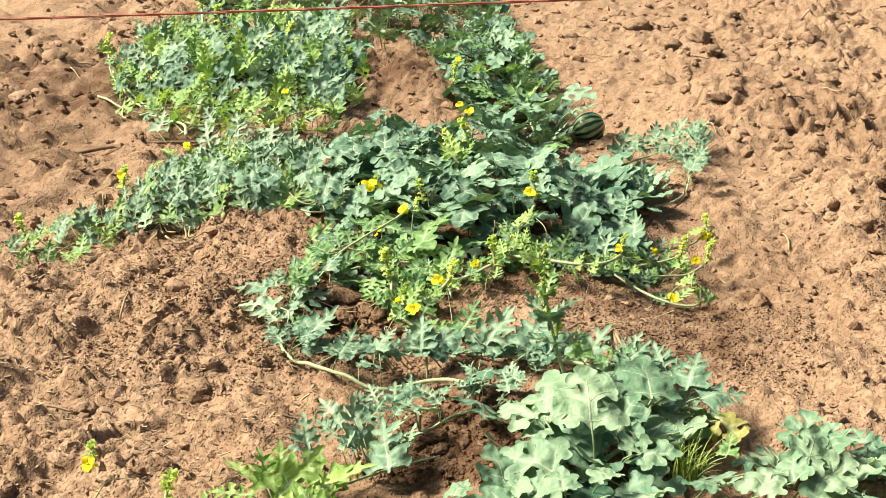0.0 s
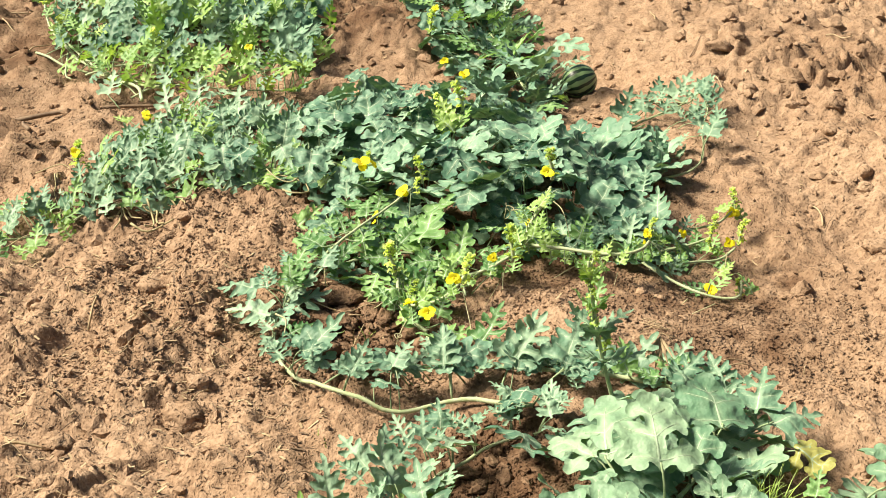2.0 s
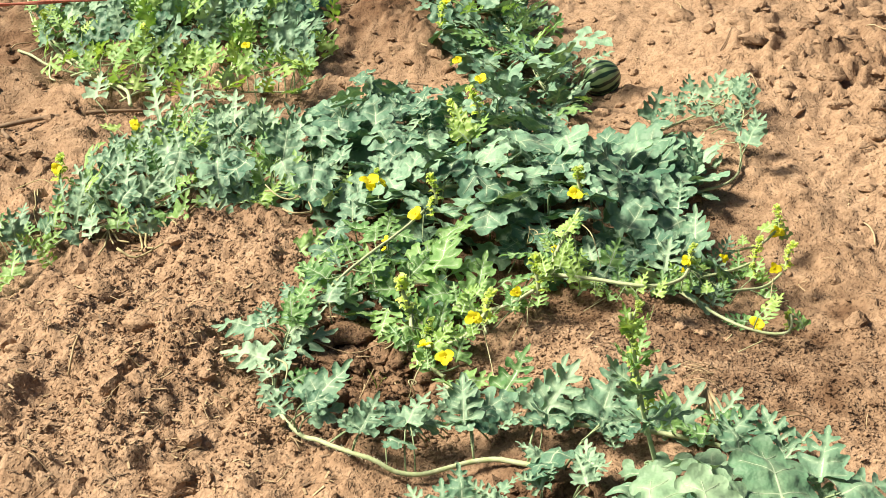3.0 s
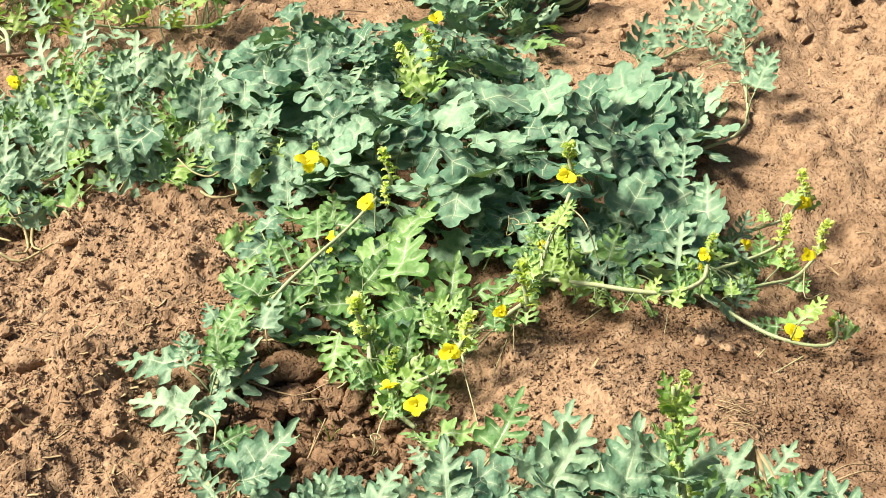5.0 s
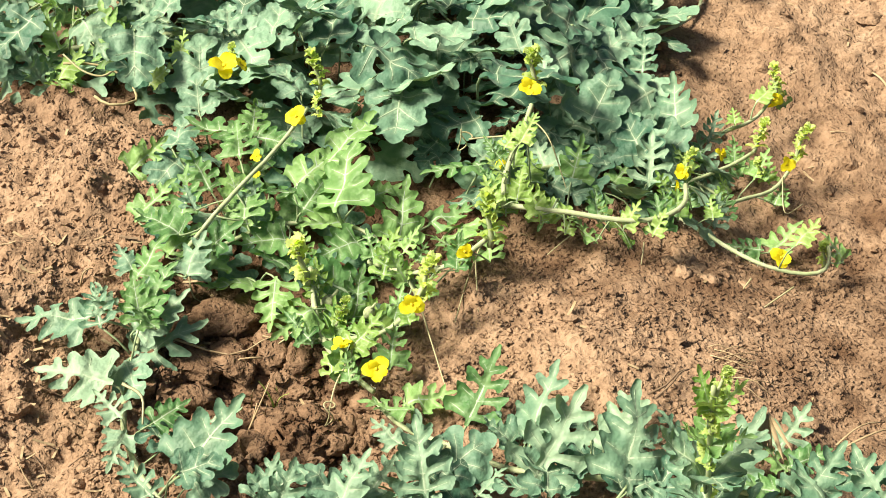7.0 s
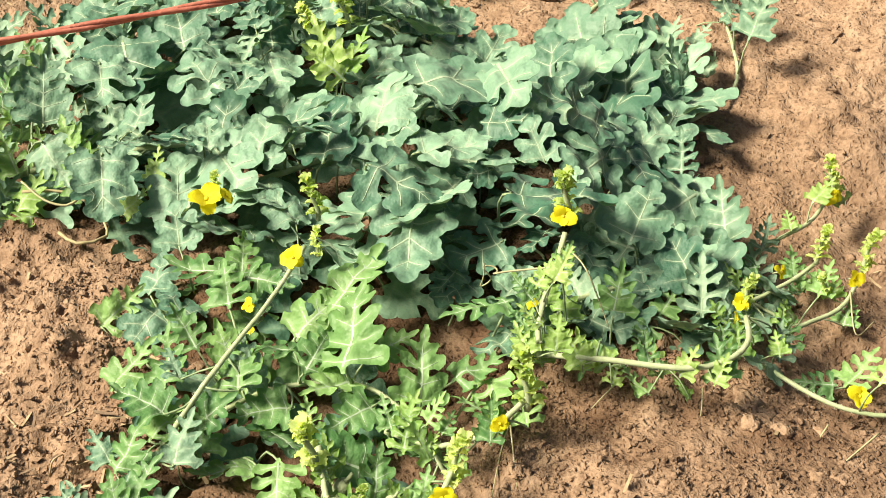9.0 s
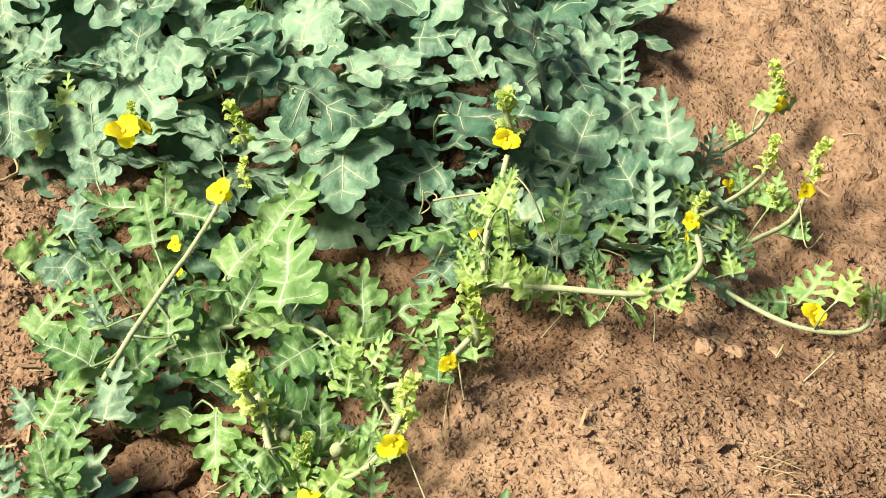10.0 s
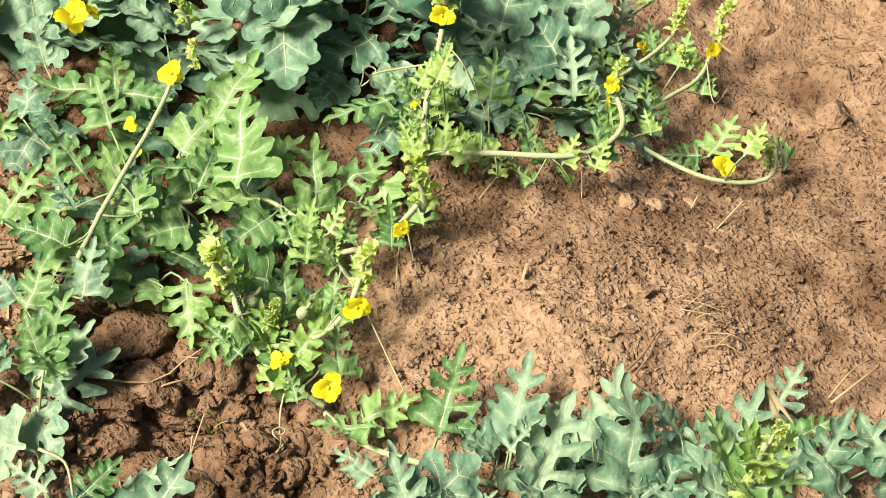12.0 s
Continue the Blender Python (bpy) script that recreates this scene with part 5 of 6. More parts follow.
for runner, count in ((right_runner, 9), (fruit_runner, 8), (flower_runner, 7), (low_runner, 9), (tip_runner, 9), (upper_sprout, 3), (middle_sprout, 5), (lower_sprout, 4), (edge_runner, 3)):
    clothe(runner, count, 0.016, (0.028, 0.052), (0.025, 0.06), "ly", (15, 60), 0.010, 0, seed=60 + count)
clothe(looping, 13, 0.034, (0.042, 0.068), (0.045, 0.085), "ygb", (5, 45), 0.010, 0, seed=88, span=(0.60, 0.86))
clothe(fruit_runner, 9, 0.014, (0.024, 0.042), (0.06, 0.12), "ly", (25, 65), 0.006, 0, seed=89)
clothe(flower_runner, 6, 0.014, (0.024, 0.042), (0.04, 0.07), "ly", (25, 65), 0.006, 0, seed=90)
clothe(right_runner, 8, 0.016, (0.026, 0.045), (0.02, 0.05), "ly", (25, 65), 0.006, 0, seed=93, span=(0.2, 1))

for runner in (rising_back, rising_mid, rising_right, rising_edge, rising_front, rising_stem):
    clothe(runner, 7, 0.022, (0.035, 0.060), (0.05, 0.11), "ly", (20, 65), 0.010, 0, seed=95)
    end = VINES[runner][-1]
    shoot(runner, end.x, end.y, end.z - 0.01, 0.085, 6, 40, len(VINES[runner]))

# flowers and growing tips
flower(near_mat, -0.173, 0.206, 0.139, 0.026, 30, 190)
flower(near_mat, -0.155, 0.214, 0.135, 0.014, 60, 260)
shoot(near_mat, -0.170, 0.225, 0.120, 0.045, 10, 0)
flower(looping, -0.086, 0.137, 0.116, 0.019, 35, 170)
flower(looping, -0.131, 0.109, 0.080, 0.012, 30, 120)
flower(looping, -0.126, 0.069, 0.085, 0.009, 60, 90)
shoot(looping, -0.064, 0.215, 0.100, 0.065, 12, 0, 1)
shoot(looping, -0.062, 0.150, 0.105, 0.040, 12, 40, 2)
flower(fruit_runner, 0.175, 0.118, 0.171, 0.018, 45, 180)
flower(fruit_runner, 0.145, 0.085, 0.090, 0.010, 60, 120)
shoot(fruit_runner, 0.182, 0.136, 0.150, 0.075, 8, -15, 3)
flower(flower_runner, 0.102, -0.075, 0.096, 0.013, 50, 200)
shoot(flower_runner, 0.130, -0.035, 0.070, 0.080, 14, -25, 1)
flower(low_runner, 0.048, -0.155, 0.094, 0.018, 40, 175)
shoot(low_runner, 0.058, -0.112, 0.060, 0.070, 8, 0, 2)
flower(tip_runner, -0.023, -0.172, 0.055, 0.017, 20, 90)
flower(tip_runner, 0.014, -0.209, 0.058, 0.020, 45, 180)
shoot(tip_runner, -0.062, -0.085, 0.055, 0.085, 6, 20, 3)
shoot(tip_runner, -0.030, -0.128, 0.040, 0.045, 25, -30, 0)
bm = bmesh.new()
tube(bm, smooth_line([(0.320, -0.400, 0.02), (0.300, -0.425, 0.12), (0.288, -0.440, 0.20), (0.279, -0.450, 0.28)], 0.008), 0.0034, 0.0022, 7)
put("upright_stem", mesh_of("upright_stem", bm, STEM), row_vine, None, "pale upright shoot with a leafy tip")
for k, (x, y, z) in enumerate(((0.302, -0.422, 0.12), (0.293, -0.434, 0.17), (0.287, -0.441, 0.215), (0.281, -0.448, 0.262))):
    shoot(row_vine, x, y, z, 0.056 - 0.004 * k, 8 + 10 * (k % 2), 90 * k, k)
    for turn in (20, 140, 250):
        leaf(row_vine, (x, y, z - 0.03), (x, y, z - 0.012), turn + 47 * k, 30 + 8 * k, 0.074 - 0.011 * k, "l" if k > 2 else "y" if k > 1 else "g")
flower(right_runner, 0.352, 0.098, 0.070, 0.014, 40, 160)
flower(right_runner, 0.348, 0.090, 0.056, 0.011, 70, 240)
shoot(right_runner, 0.356, 0.098, 0.060, 0.050, 8, 0, 2)
shoot(right_runner, 0.150, 0.052, 0.045, 0.030, 30, 30, 0)
flower(edge_runner, 0.464, 0.030, 0.002, 0.018, 45, 190)
shoot(edge_runner, 0.513, 0.025, -0.010, 0.050, 6, 0, 3)
flower(upper_sprout, 0.508, 0.330, 0.014, 0.019, 45, 200)
shoot(upper_sprout, 0.512, 0.340, 0.010, 0.060, 10, -20, 1)
flower(lower_sprout, 0.496, 0.182, 0.020, 0.016, 55, 200)
shoot(lower_sprout, 0.515, 0.215, 0.000, 0.065, 8, -10, 2)
flower(middle_sprout, 0.415, 0.180, 0.036, 0.014, 60, 240)
shoot(middle_sprout, 0.464, 0.218, 0.012, 0.060, 14, -20, 0)
shoot(middle_sprout, 0.470, 0.180, 0.000, 0.040, 20, 60, 3)
flower(mid_back, -0.029, 0.549, 0.200, 0.017, 45, 180)
shoot(mid_back, -0.035, 0.550, 0.120, 0.080, 12, 30, 1)
shoot(mid_back, -0.060, 0.545, 0.110, 0.070, 30, 100, 2)
flower(mid_back, -0.126, 0.90, 0.110, 0.015, 50, 170)
flower(mid_left, -0.699, 0.515, 0.103, 0.017, 45, 190)
flower(mid_left, -0.772, 0.302, 0.100, 0.017, 45, 190)
shoot(mid_left, -0.80, 0.36, 0.040, 0.080, 8, 0, 0)
shoot(left_tail, -0.90, 0.08, 0.020, 0.080, 8, 0, 1)
flower(far_left, -0.80, 1.429, 0.140, 0.017, 45, 180)
flower(far_edge, -0.603, 0.967, 0.110, 0.015, 50, 170)
flower(far_right, -0.20, 1.25, 0.130, 0.014, 50, 170)
shoot(far_right, -0.22, 1.26, 0.060, 0.090, 5, 0, 2)
shoot(far_left, -1.02, 1.62, 0.100, 0.110, 5, 0, 3)
flower(front_left, -0.257, -0.96, 0.149, 0.017, 45, 180)
shoot(front_left, -0.262, -0.95, 0.130, 0.060, 6, 0, 0)
flower(front_left, -0.165, -0.99, 0.100, 0.015, 45, 180)
shoot(front_left, -0.150, -0.97, 0.090, 0.075, 20, -60, 1)

# tendrils
tendril(mid_left, [(-0.331, 0.336, 0.05), (-0.348, 0.325, 0.045), (-0.373, 0.33, 0.05), (-0.400, 0.352, 0.06)], 0.0018)
tendril(fruit_runner, [(0.168, 0.127, 0.10), (0.130, 0.133, 0.092), (0.110, 0.132, 0.09)], 0.0012, 1)
tendril(fruit_runner, [(0.180, 0.163, 0.10), (0.202, 0.136, 0.09), (0.220, 0.082, 0.06)], 0.0012)
tendril(flower_runner, [(0.121, -0.020, 0.06), (0.106, -0.047, 0.03), (0.093, -0.10, 0.02)], 0.0010)
tendril(flower_runner, [(0.115, -0.034, 0.05), (0.118, -0.084, 0.02)], 0.0010)
tendril(low_runner, [(0.056, -0.117, 0.06), (0.072, -0.159, 0.03), (0.083, -0.198, 0.02)], 0.0011)
tendril(tip_runner, [(-0.016, -0.180, 0.04), (-0.027, -0.203, 0.03), (-0.032, -0.225, 0.02)], 0.0011, 1)
tendril(tip_runner, [(-0.050, -0.110, 0.05), (-0.084, -0.134, 0.025), (-0.103, -0.144, 0.02)], 0.0012)
tendril(right_runner, [(0.230, 0.040, 0.03), (0.215, 0.028, 0.025), (0.197, 0.011, 0.02)], 0.0010)
tendril(right_runner, [(0.305, 0.022, 0.03), (0.303, 0.010, 0.025), (0.300, -0.003, 0.015)], 0.0010)
tendril(lower_sprout, [(0.495, 0.185, 0.0), (0.493, 0.14, -0.02), (0.522, 0.169, -0.03)], 0.0010)
tendril(edge_runner, [(0.425, -0.004, 0.0), (0.407, -0.024, -0.01)], 0.0011)
tendril(edge_runner, [(0.470, -0.018, 0.0), (0.440, -0.040, -0.005), (0.412, -0.061, -0.01)], 0.0012)
tendril(near_mat, [(-0.195, -0.034, 0.04), (-0.184, -0.066, 0.02), (-0.151, -0.078, 0.025)], 0.0011)
tendril(looping, [(-0.232, -0.223, 0.05), (-0.211, -0.24, 0.05), (-0.207, -0.267, 0.04)], 0.0018)
tendril(front_left, [(-0.250, -0.97, 0.10), (-0.235, -0.95, 0.12), (-0.20, -0.94, 0.12)], 0.0014)

# yellowed side stems along the open edges of the beds
dry_runner(mid_left, [(-0.731, 0.317), (-0.688, 0.265), (-0.623, 0.163)], 0.02, 0.0025)
dry_runner(mid_left, [(-0.683, 0.251), (-0.637, 0.201), (-0.596, 0.166)], 0.02, 0.0025)
dry_runner(mid_left, [(-0.572, 0.262), (-0.542, 0.232), (-0.512, 0.2)], 0.02, 0.0025)
dry_runner(mid_left, [(-0.724, 0.206), (-0.681, 0.246), (-0.607, 0.231)], 0.02, 0.0025)
dry_runner(mid_left, [(-0.617, 0.258), (-0.574, 0.168), (-0.577, 0.129)], 0.02, 0.0025)
dry_runner(mid_left, [(-0.577, 0.275), (-0.552, 0.306), (-0.522, 0.323)], 0.02, 0.0025)
dry_runner(mid_left, [(-0.812, 0.171), (-0.763, 0.189), (-0.718, 0.22)], 0.02, 0.0025)
dry_runner(mid_left, [(-0.644, 0.269), (-0.603, 0.226), (-0.567, 0.213)], 0.02, 0.0025)
dry_runner(mid_left, [(-0.665, 0.172), (-0.646, 0.195), (-0.636, 0.123)], 0.02, 0.0025)
dry_runner(mid_left, [(-0.585, 0.233), (-0.573, 0.181), (-0.54, 0.133)], 0.02, 0.0025)
dry_runner(mid_left, [(-0.608, 0.139), (-0.574, 0.134), (-0.525, 0.154)], 0.02, 0.0025)
dry_runner(mid_left, [(-0.739, 0.186), (-0.683, 0.218), (-0.65, 0.254)], 0.02, 0.0025)
dry_runner(mid_left, [(-0.539, 0.265), (-0.496, 0.292), (-0.477, 0.327)], 0.02, 0.0025)
dry_runner(left_tail, [(-0.9, 0.382), (-0.841, 0.387), (-0.806, 0.36)], 0.03, 0.0014)
dry_runner(left_tail, [(-0.806, 0.391), (-0.766, 0.349), (-0.722, 0.295)], 0.03, 0.0014)
dry_runner(left_tail, [(-0.813, 0.022), (-0.774, 0.057), (-0.744, 0.065)], 0.03, 0.0014)
dry_runner(left_tail, [(-0.841, 0.357), (-0.801, 0.245), (-0.752, 0.167)], 0.03, 0.0014)
dry_runner(mid_left_in, [(-0.345, 0.265), (-0.322, 0.24), (-0.293, 0.256), (-0.311, 0.31)], 0.04, 0.002)
dry_runner(mid_left_in, [(-0.4, 0.345), (-0.355, 0.349), (-0.311, 0.31)], 0.04, 0.002)
dry_runner(far_edge, [(-1.081, 1.053), (-1.007, 0.993), (-0.95, 0.976)], 0.03, 0.003, STEM, "pale green side stem")
dry_runner(far_edge, [(-1.104, 1.074), (-1.06, 0.946), (-1.03, 0.906)], 0.03, 0.003, STEM, "pale green side stem")
dry_runner(far_edge, [(-0.947, 0.892), (-0.889, 0.869), (-0.831, 0.822)], 0.03, 0.003, STEM, "pale green side stem")
dry_runner(far_edge, [(-1.058, 1.033), (-0.998, 1.046), (-0.939, 1.064)], 0.03, 0.003, STEM, "pale green side stem")
dry_runner(far_edge, [(-0.973, 1.039), (-0.886, 1.037), (-0.807, 1.061)], 0.03, 0.003, STEM, "pale green side stem")
dry_runner(far_edge, [(-0.851, 0.82), (-0.805, 0.844), (-0.778, 0.886)], 0.03, 0.003, STEM, "pale green side stem")
dry_runner(far_edge, [(-1.012, 0.95), (-0.973, 0.961), (-0.907, 0.916)], 0.03, 0.003, STEM, "pale green side stem")
dry_runner(far_left, [(-0.604, 1.008), (-0.642, 1.093), (-0.666, 1.231)], 0.05, 0.003, STEM, "pale green side stem")
dry_runner(far_left, [(-0.525, 0.971), (-0.548, 0.953), (-0.568, 0.926)], 0.05, 0.003, STEM, "pale green side stem")
dry_runner(far_left, [(-0.612, 0.842), (-0.644, 0.962), (-0.67, 1.091)], 0.05, 0.003, STEM, "pale green side stem")
dry_runner(far_left, [(-0.501, 0.932), (-0.569, 1.144), (-0.607, 1.235)], 0.05, 0.003, STEM, "pale green side stem")
dry_runner(far_left, [(-0.575, 0.926), (-0.511, 1.081), (-0.453, 1.199)], 0.05, 0.003, STEM, "pale green side stem")
dry_runner(far_left, [(-0.898, 1.166), (-0.951, 1.335), (-1.012, 1.492)], 0.05, 0.003, STEM, "pale green side stem")
dry_runner(far_left, [(-0.624, 1.186), (-0.633, 1.333), (-0.681, 1.46)], 0.05, 0.003, STEM, "pale green side stem")

# small green fruitlets hanging on the runners
def fruitlet(ob, x, y, z, r):
    bm = bmesh.new()
    bmesh.ops.create_uvsphere(bm, u_segments=14, v_segments=10, radius=1.0)
    for v in bm.verts:
        v.co.z *= 1.35
        v.co *= 1 + 0.05 * noise.noise(v.co * 3)
    tube(bm, [Vector((0, 0, 1.2)), Vector((0.2, 0.1, 1.9)), Vector((0.5, 0.3, 2.4))], 0.28, 0.2, 6)
    put("fruitlet", mesh_of("fruitlet", bm, STEM), ob, pose(x, y, z, 20, 15, 30) @ Matrix.Diagonal((r, r, r, 1)), "small fuzzy green fruitlet")


fruitlet(tip_runner, -0.040, -0.088, 0.035, 0.0085)
fruitlet(row_vine, 0.073, -0.292, 0.025, 0.007)
fruitlet(low_runner, 0.004, -0.124, 0.055, 0.006)
fruitlet(far_edge, -0.63, 0.90, 0.05, 0.016)
fruitlet(far_edge, -0.85, 1.00, 0.05, 0.015)

# young striped melon at the edge of the bed
def melon(x, y, z, r):
    ob = base_of("watermelon", (x, y, z - r), "small round dark-striped green watermelon resting on soil", "watermelon")
    bm = bmesh.new()
    bmesh.ops.create_uvsphere(bm, u_segments=40, v_segments=24, radius=r)
    for v in bm.verts:
        v.co.z *= 1.06
        v.co *= 1 + 0.02 * noise.noise(v.co * 12)
        dent = max(0.0, 1 - math.hypot(v.co.x, v.co.y) / (0.28 * r))
        v.co.z -= math.copysign(0.09 * r * dent * dent, v.co.z)
    put("rind", mesh_of("rind", bm, RIND), ob, pose(x, y, z, 10, 68, 25))
    bm = bmesh.new()
    tip = pose(x, y, z, 10, 68, 25) @ Vector((0, 0, -r))
    tube(bm, smooth_line([tip, tip + Vector((-0.015, 0.01, 0.02)), tip + Vector((-0.04, 0.03, 0.015))], 0.006), 0.0035, 0.002, 6)
    put("stalk", mesh_of("stalk", bm, STEM), ob)
    return ob


melon(0.162, 1.200, ground_z(0.162, 1.200) + 0.040, 0.042)
leaf_on(far_right, 0.10, 1.19, 0.06, 250, 10, 0.09, "m")
leaf_on(far_right, 0.12, 1.12, 0.03, 290, 25, 0.08, "g")

# clods
clod(-0.318, -0.440, 0.036, 1, 0.4, "large cracked brown soil clod lying on the field")
clod(-0.134, -0.085, 0.038, 2, 1.2, "dark crumbling soil clod beside the vines", DAMP_CLODS)
clod(-0.484, -0.092, 0.028, 3, 2.0)
clod(-0.624, -0.016, 0.022, 4, 0.7)
clod(0.800, 0.66, 0.040, 5, 0.2)
clod(0.72, 0.75, 0.03, 6, 2.2)
clod(0.654, 1.085, 0.040, 7, 1.0)
clod(0.572, 1.326, 0.035, 8, 2.8)
clod(0.50, 1.265, 0.028, 9, 0.1)
clod(-1.503, 1.453, 0.045, 0, 1.7)
clod(-1.60, 1.613, 0.05, 3, 0.9)
clod(0.402, 1.99, 0.05, 2, 0.3)
clod(0.400, -0.072, 0.012, 6, 0.5)
clod(0.36, 0.47, 0.022, 1, 0.5)
clod(0.349, 0.025, 0.020, 2, 0.0, "crumbling brown soil clod on the mound")
clod(0.365, 0.007, 0.017, 3, 0.9, "crumbling brown soil clod on the mound")
clod(0.348, -0.009, 0.014, 4, 1.8, "crumbling brown soil clod on the mound")
clod(0.377, -0.014, 0.012, 5, 2.7, "crumbling brown soil clod on the mound")
clod(0.332, 0.009, 0.010, 6, 3.6, "crumbling brown soil clod on the mound")
clod(0.422, -0.074, 0.014, 7, 4.5, "crumbling brown soil clod on the mound")
clod(0.421, -0.006, 0.010, 8, 5.4, "crumbling brown soil clod on the mound")
clod(-0.146, -0.098, 0.030, 0, 0.0, "dark crumbling soil clod beside the vines", DAMP_CLODS)
clod(-0.187, -0.117, 0.024, 1, 1.3, "dark crumbling soil clod beside the vines", DAMP_CLODS)
clod(-0.118, -0.169, 0.020, 2, 2.6, "dark crumbling soil clod beside the vines", DAMP_CLODS)
clod(-0.107, -0.241, 0.018, 3, 3.9, "dark crumbling soil clod beside the vines", DAMP_CLODS)
clod(-0.169, -0.151, 0.020, 4, 5.2, "dark crumbling soil clod beside the vines", DAMP_CLODS)
rng = random.Random(77)
spots = 0
for k in range(26):
    a = 2.4 * k
    clod(-0.09 + 0.085 * math.sqrt(k / 26) * math.cos(a) * 1.3, -0.20 + 0.085 * math.sqrt(k / 26) * math.sin(a), 0.012 + 0.020 * ((k * 7) % 5) / 5, k, a, "dark crumbling soil clod beside the vines", DAMP_CLODS)
for k in range(16):
    a = 2.4 * k
    clod(0.175 + 0.10 * math.sqrt(k / 16) * math.cos(a), -0.545 + 0.06 * math.sqrt(k / 16) * math.sin(a), 0.007 + 0.011 * ((k * 7) % 5) / 5, k, a, "dark crumbling soil clod beside the vines", DAMP_CLODS)
while spots < 190:
    x, y = rng.uniform(-1.7, 1.4), rng.uniform(-1.0, 2.6)
    calm = -0.25 < x < 0.75 and -0.6 < y < 0.55
    if calm and rng.random() < 0.9 or any((x - a) ** 2 + (y - b) ** 2 < 0.012 for a, b in TAKEN):
        continue
    clod(x, y, 0.007 + 0.028 * rng.random() ** 2.0 + (0.006 if y > 1 else 0), rng.randrange(10), rng.uniform(0, 6.28))
    spots += 1

for a, b, q, s in TURNED[:4]:
    for k in range(14):
        x, y = rng.gauss(a, q * 0.55), rng.gauss(b, q * 0.55)
        clod(x, y, 0.010 + 0.026 * rng.random() ** 1.6, rng.randrange(10), rng.uniform(0, 6.28))

# loose crumbs of earth
def crumbs(count, seed, area, size, keep, fine=1):
    r = np.random.default_rng(seed)
    bm = bmesh.new()
    bmesh.ops.create_icosphere(bm, subdivisions=fine, radius=1.0)
    ball = np.array([v.co[:] for v in bm.verts])
    tris = np.array([[v.index for v in f.verts] for f in bm.faces])
    bm.free()
    vs, fs, darkening, n = [], [], [], 0
    while n < count:
        x, y = r.uniform(area[0], area[1]), r.uniform(area[2], area[3])
        if r.random() > keep(x, y):
            continue
        s = size[0] + (size[1] - size[0]) * r.random() ** 3
        shape = ball * (1 + (0.30 if fine == 1 else 0.13) * r.standard_normal((len(ball), 1))) * s * np.array([r.uniform(0.7, 1.3), r.uniform(0.7, 1.3), r.uniform(0.5, 0.9)])
        vs.append(shape + np.array([x, y, ground_z(x, y) + rough_z(x, y) + s * 0.05]))
        fs.append(tris + n * len(ball))
        darkening += [soil_darkening(x, y)] * len(ball)
        n += 1
    me = bpy.data.meshes.new("soil_crumbs")
    me.from_pydata(np.concatenate(vs).tolist(), [], np.concatenate(fs).tolist())
    me.attributes.new("damp_shade", "FLOAT", "POINT").data.foreach_set("value", darkening)
    me.materials.append(SOIL)
    return tagged(new("soil_crumbs", me), "loose crumbs of dry brown earth scattered over soil", "soil crumbs", kind="stuff")


crumbs(5200, 5, (-1.0, 1.0, -1.0, 0.9), (0.0012, 0.0065), lambda x, y: 1.0)
crumbs(9000, 7, (0.02, 0.72, -0.34, 0.10), (0.0016, 0.0042), lambda x, y: 0.35 + 0.65 * max(0.0, min(1.0, 0.5 + 1.6 * noise.noise((x * 9, y * 9, 4.0)))))
crumbs(7000, 8, (-0.62, -0.15, -0.46, 0.26), (0.0016, 0.0046), lambda x, y: 0.35 + 0.65 * max(0.0, min(1.0, 0.5 + 1.6 * noise.noise((x * 9, y * 9, 6.0)))))
crumbs(5000, 10, (-0.27, 0.06, -0.36, -0.06), (0.0016, 0.0060), lambda x, y: 1.0)
crumbs(1800, 11, (0.05, 0.32, -0.70, -0.44), (0.0016, 0.0065), lambda x, y: 1.0)
crumbs(3600, 6, (-1.9, 1.5, -0.9, 2.8), (0.004, 0.017), lambda x, y: 0.25 if -0.2 < x < 0.7 and y < 0.6 else 1.0)
crumbs(900, 9, (-1.9, 1.5, -0.9, 2.8), (0.006, 0.022), lambda x, y: 0.0 if -0.24 < x < 0.62 and y < 0.9 else 0.15 + 0.85 * max(0.0, min(1.0, 0.4 + 2.2 * noise.noise((x * 3, y * 3, 1.0)))), 2)

# straw, dead stems, roots
def stalk_piece(pts, r, mat, name, label, category):
    pts = [Vector((x, y, ground_z(x, y) + rough_z(x, y) + h)) for x, y, h in pts]
    bm = bmesh.new()
    tube(bm, smooth_line(pts, 0.02), r, r * 0.6, 5)
    return tagged(new(name, mesh_of(name, bm, mat)), label, category, "dry stalks on the soil")


def straw(x, y, turn, length, r=0.0012, lift=0.004, mat=None):
    a = radians(turn)
    d = (math.sin(a), math.cos(a))
    pts = [(x + d[0] * length * t + 0.04 * length * math.sin(5 * t + turn), y + d[1] * length * t, lift + 0.006 * math.sin(3.1 * t)) for t in (0, 0.35, 0.7, 1)]
    dark = mat is BARK
    return stalk_piece(pts, r, mat or STRAW, "dead_stem" if dark else "straw", "dark dead plant stem lying on soil" if dark else "dry pale straw lying on soil", "dead stem" if dark else "straw")


stalk_piece([(-0.208, -0.144, 0.02), (-0.139, -0.153, 0.012), (-0.107, -0.139, 0.01), (-0.085, -0.130, 0.012)], 0.0012, STRAW, "straw", "dry pale straw lying on soil", "straw")
stalk_piece([(-0.118, -0.224, 0.000), (-0.107, -0.209, 0.020), (-0.094, -0.196, 0.050)], 0.0013, STRAW, "straw", "dry pale straw standing in turned soil", "straw")
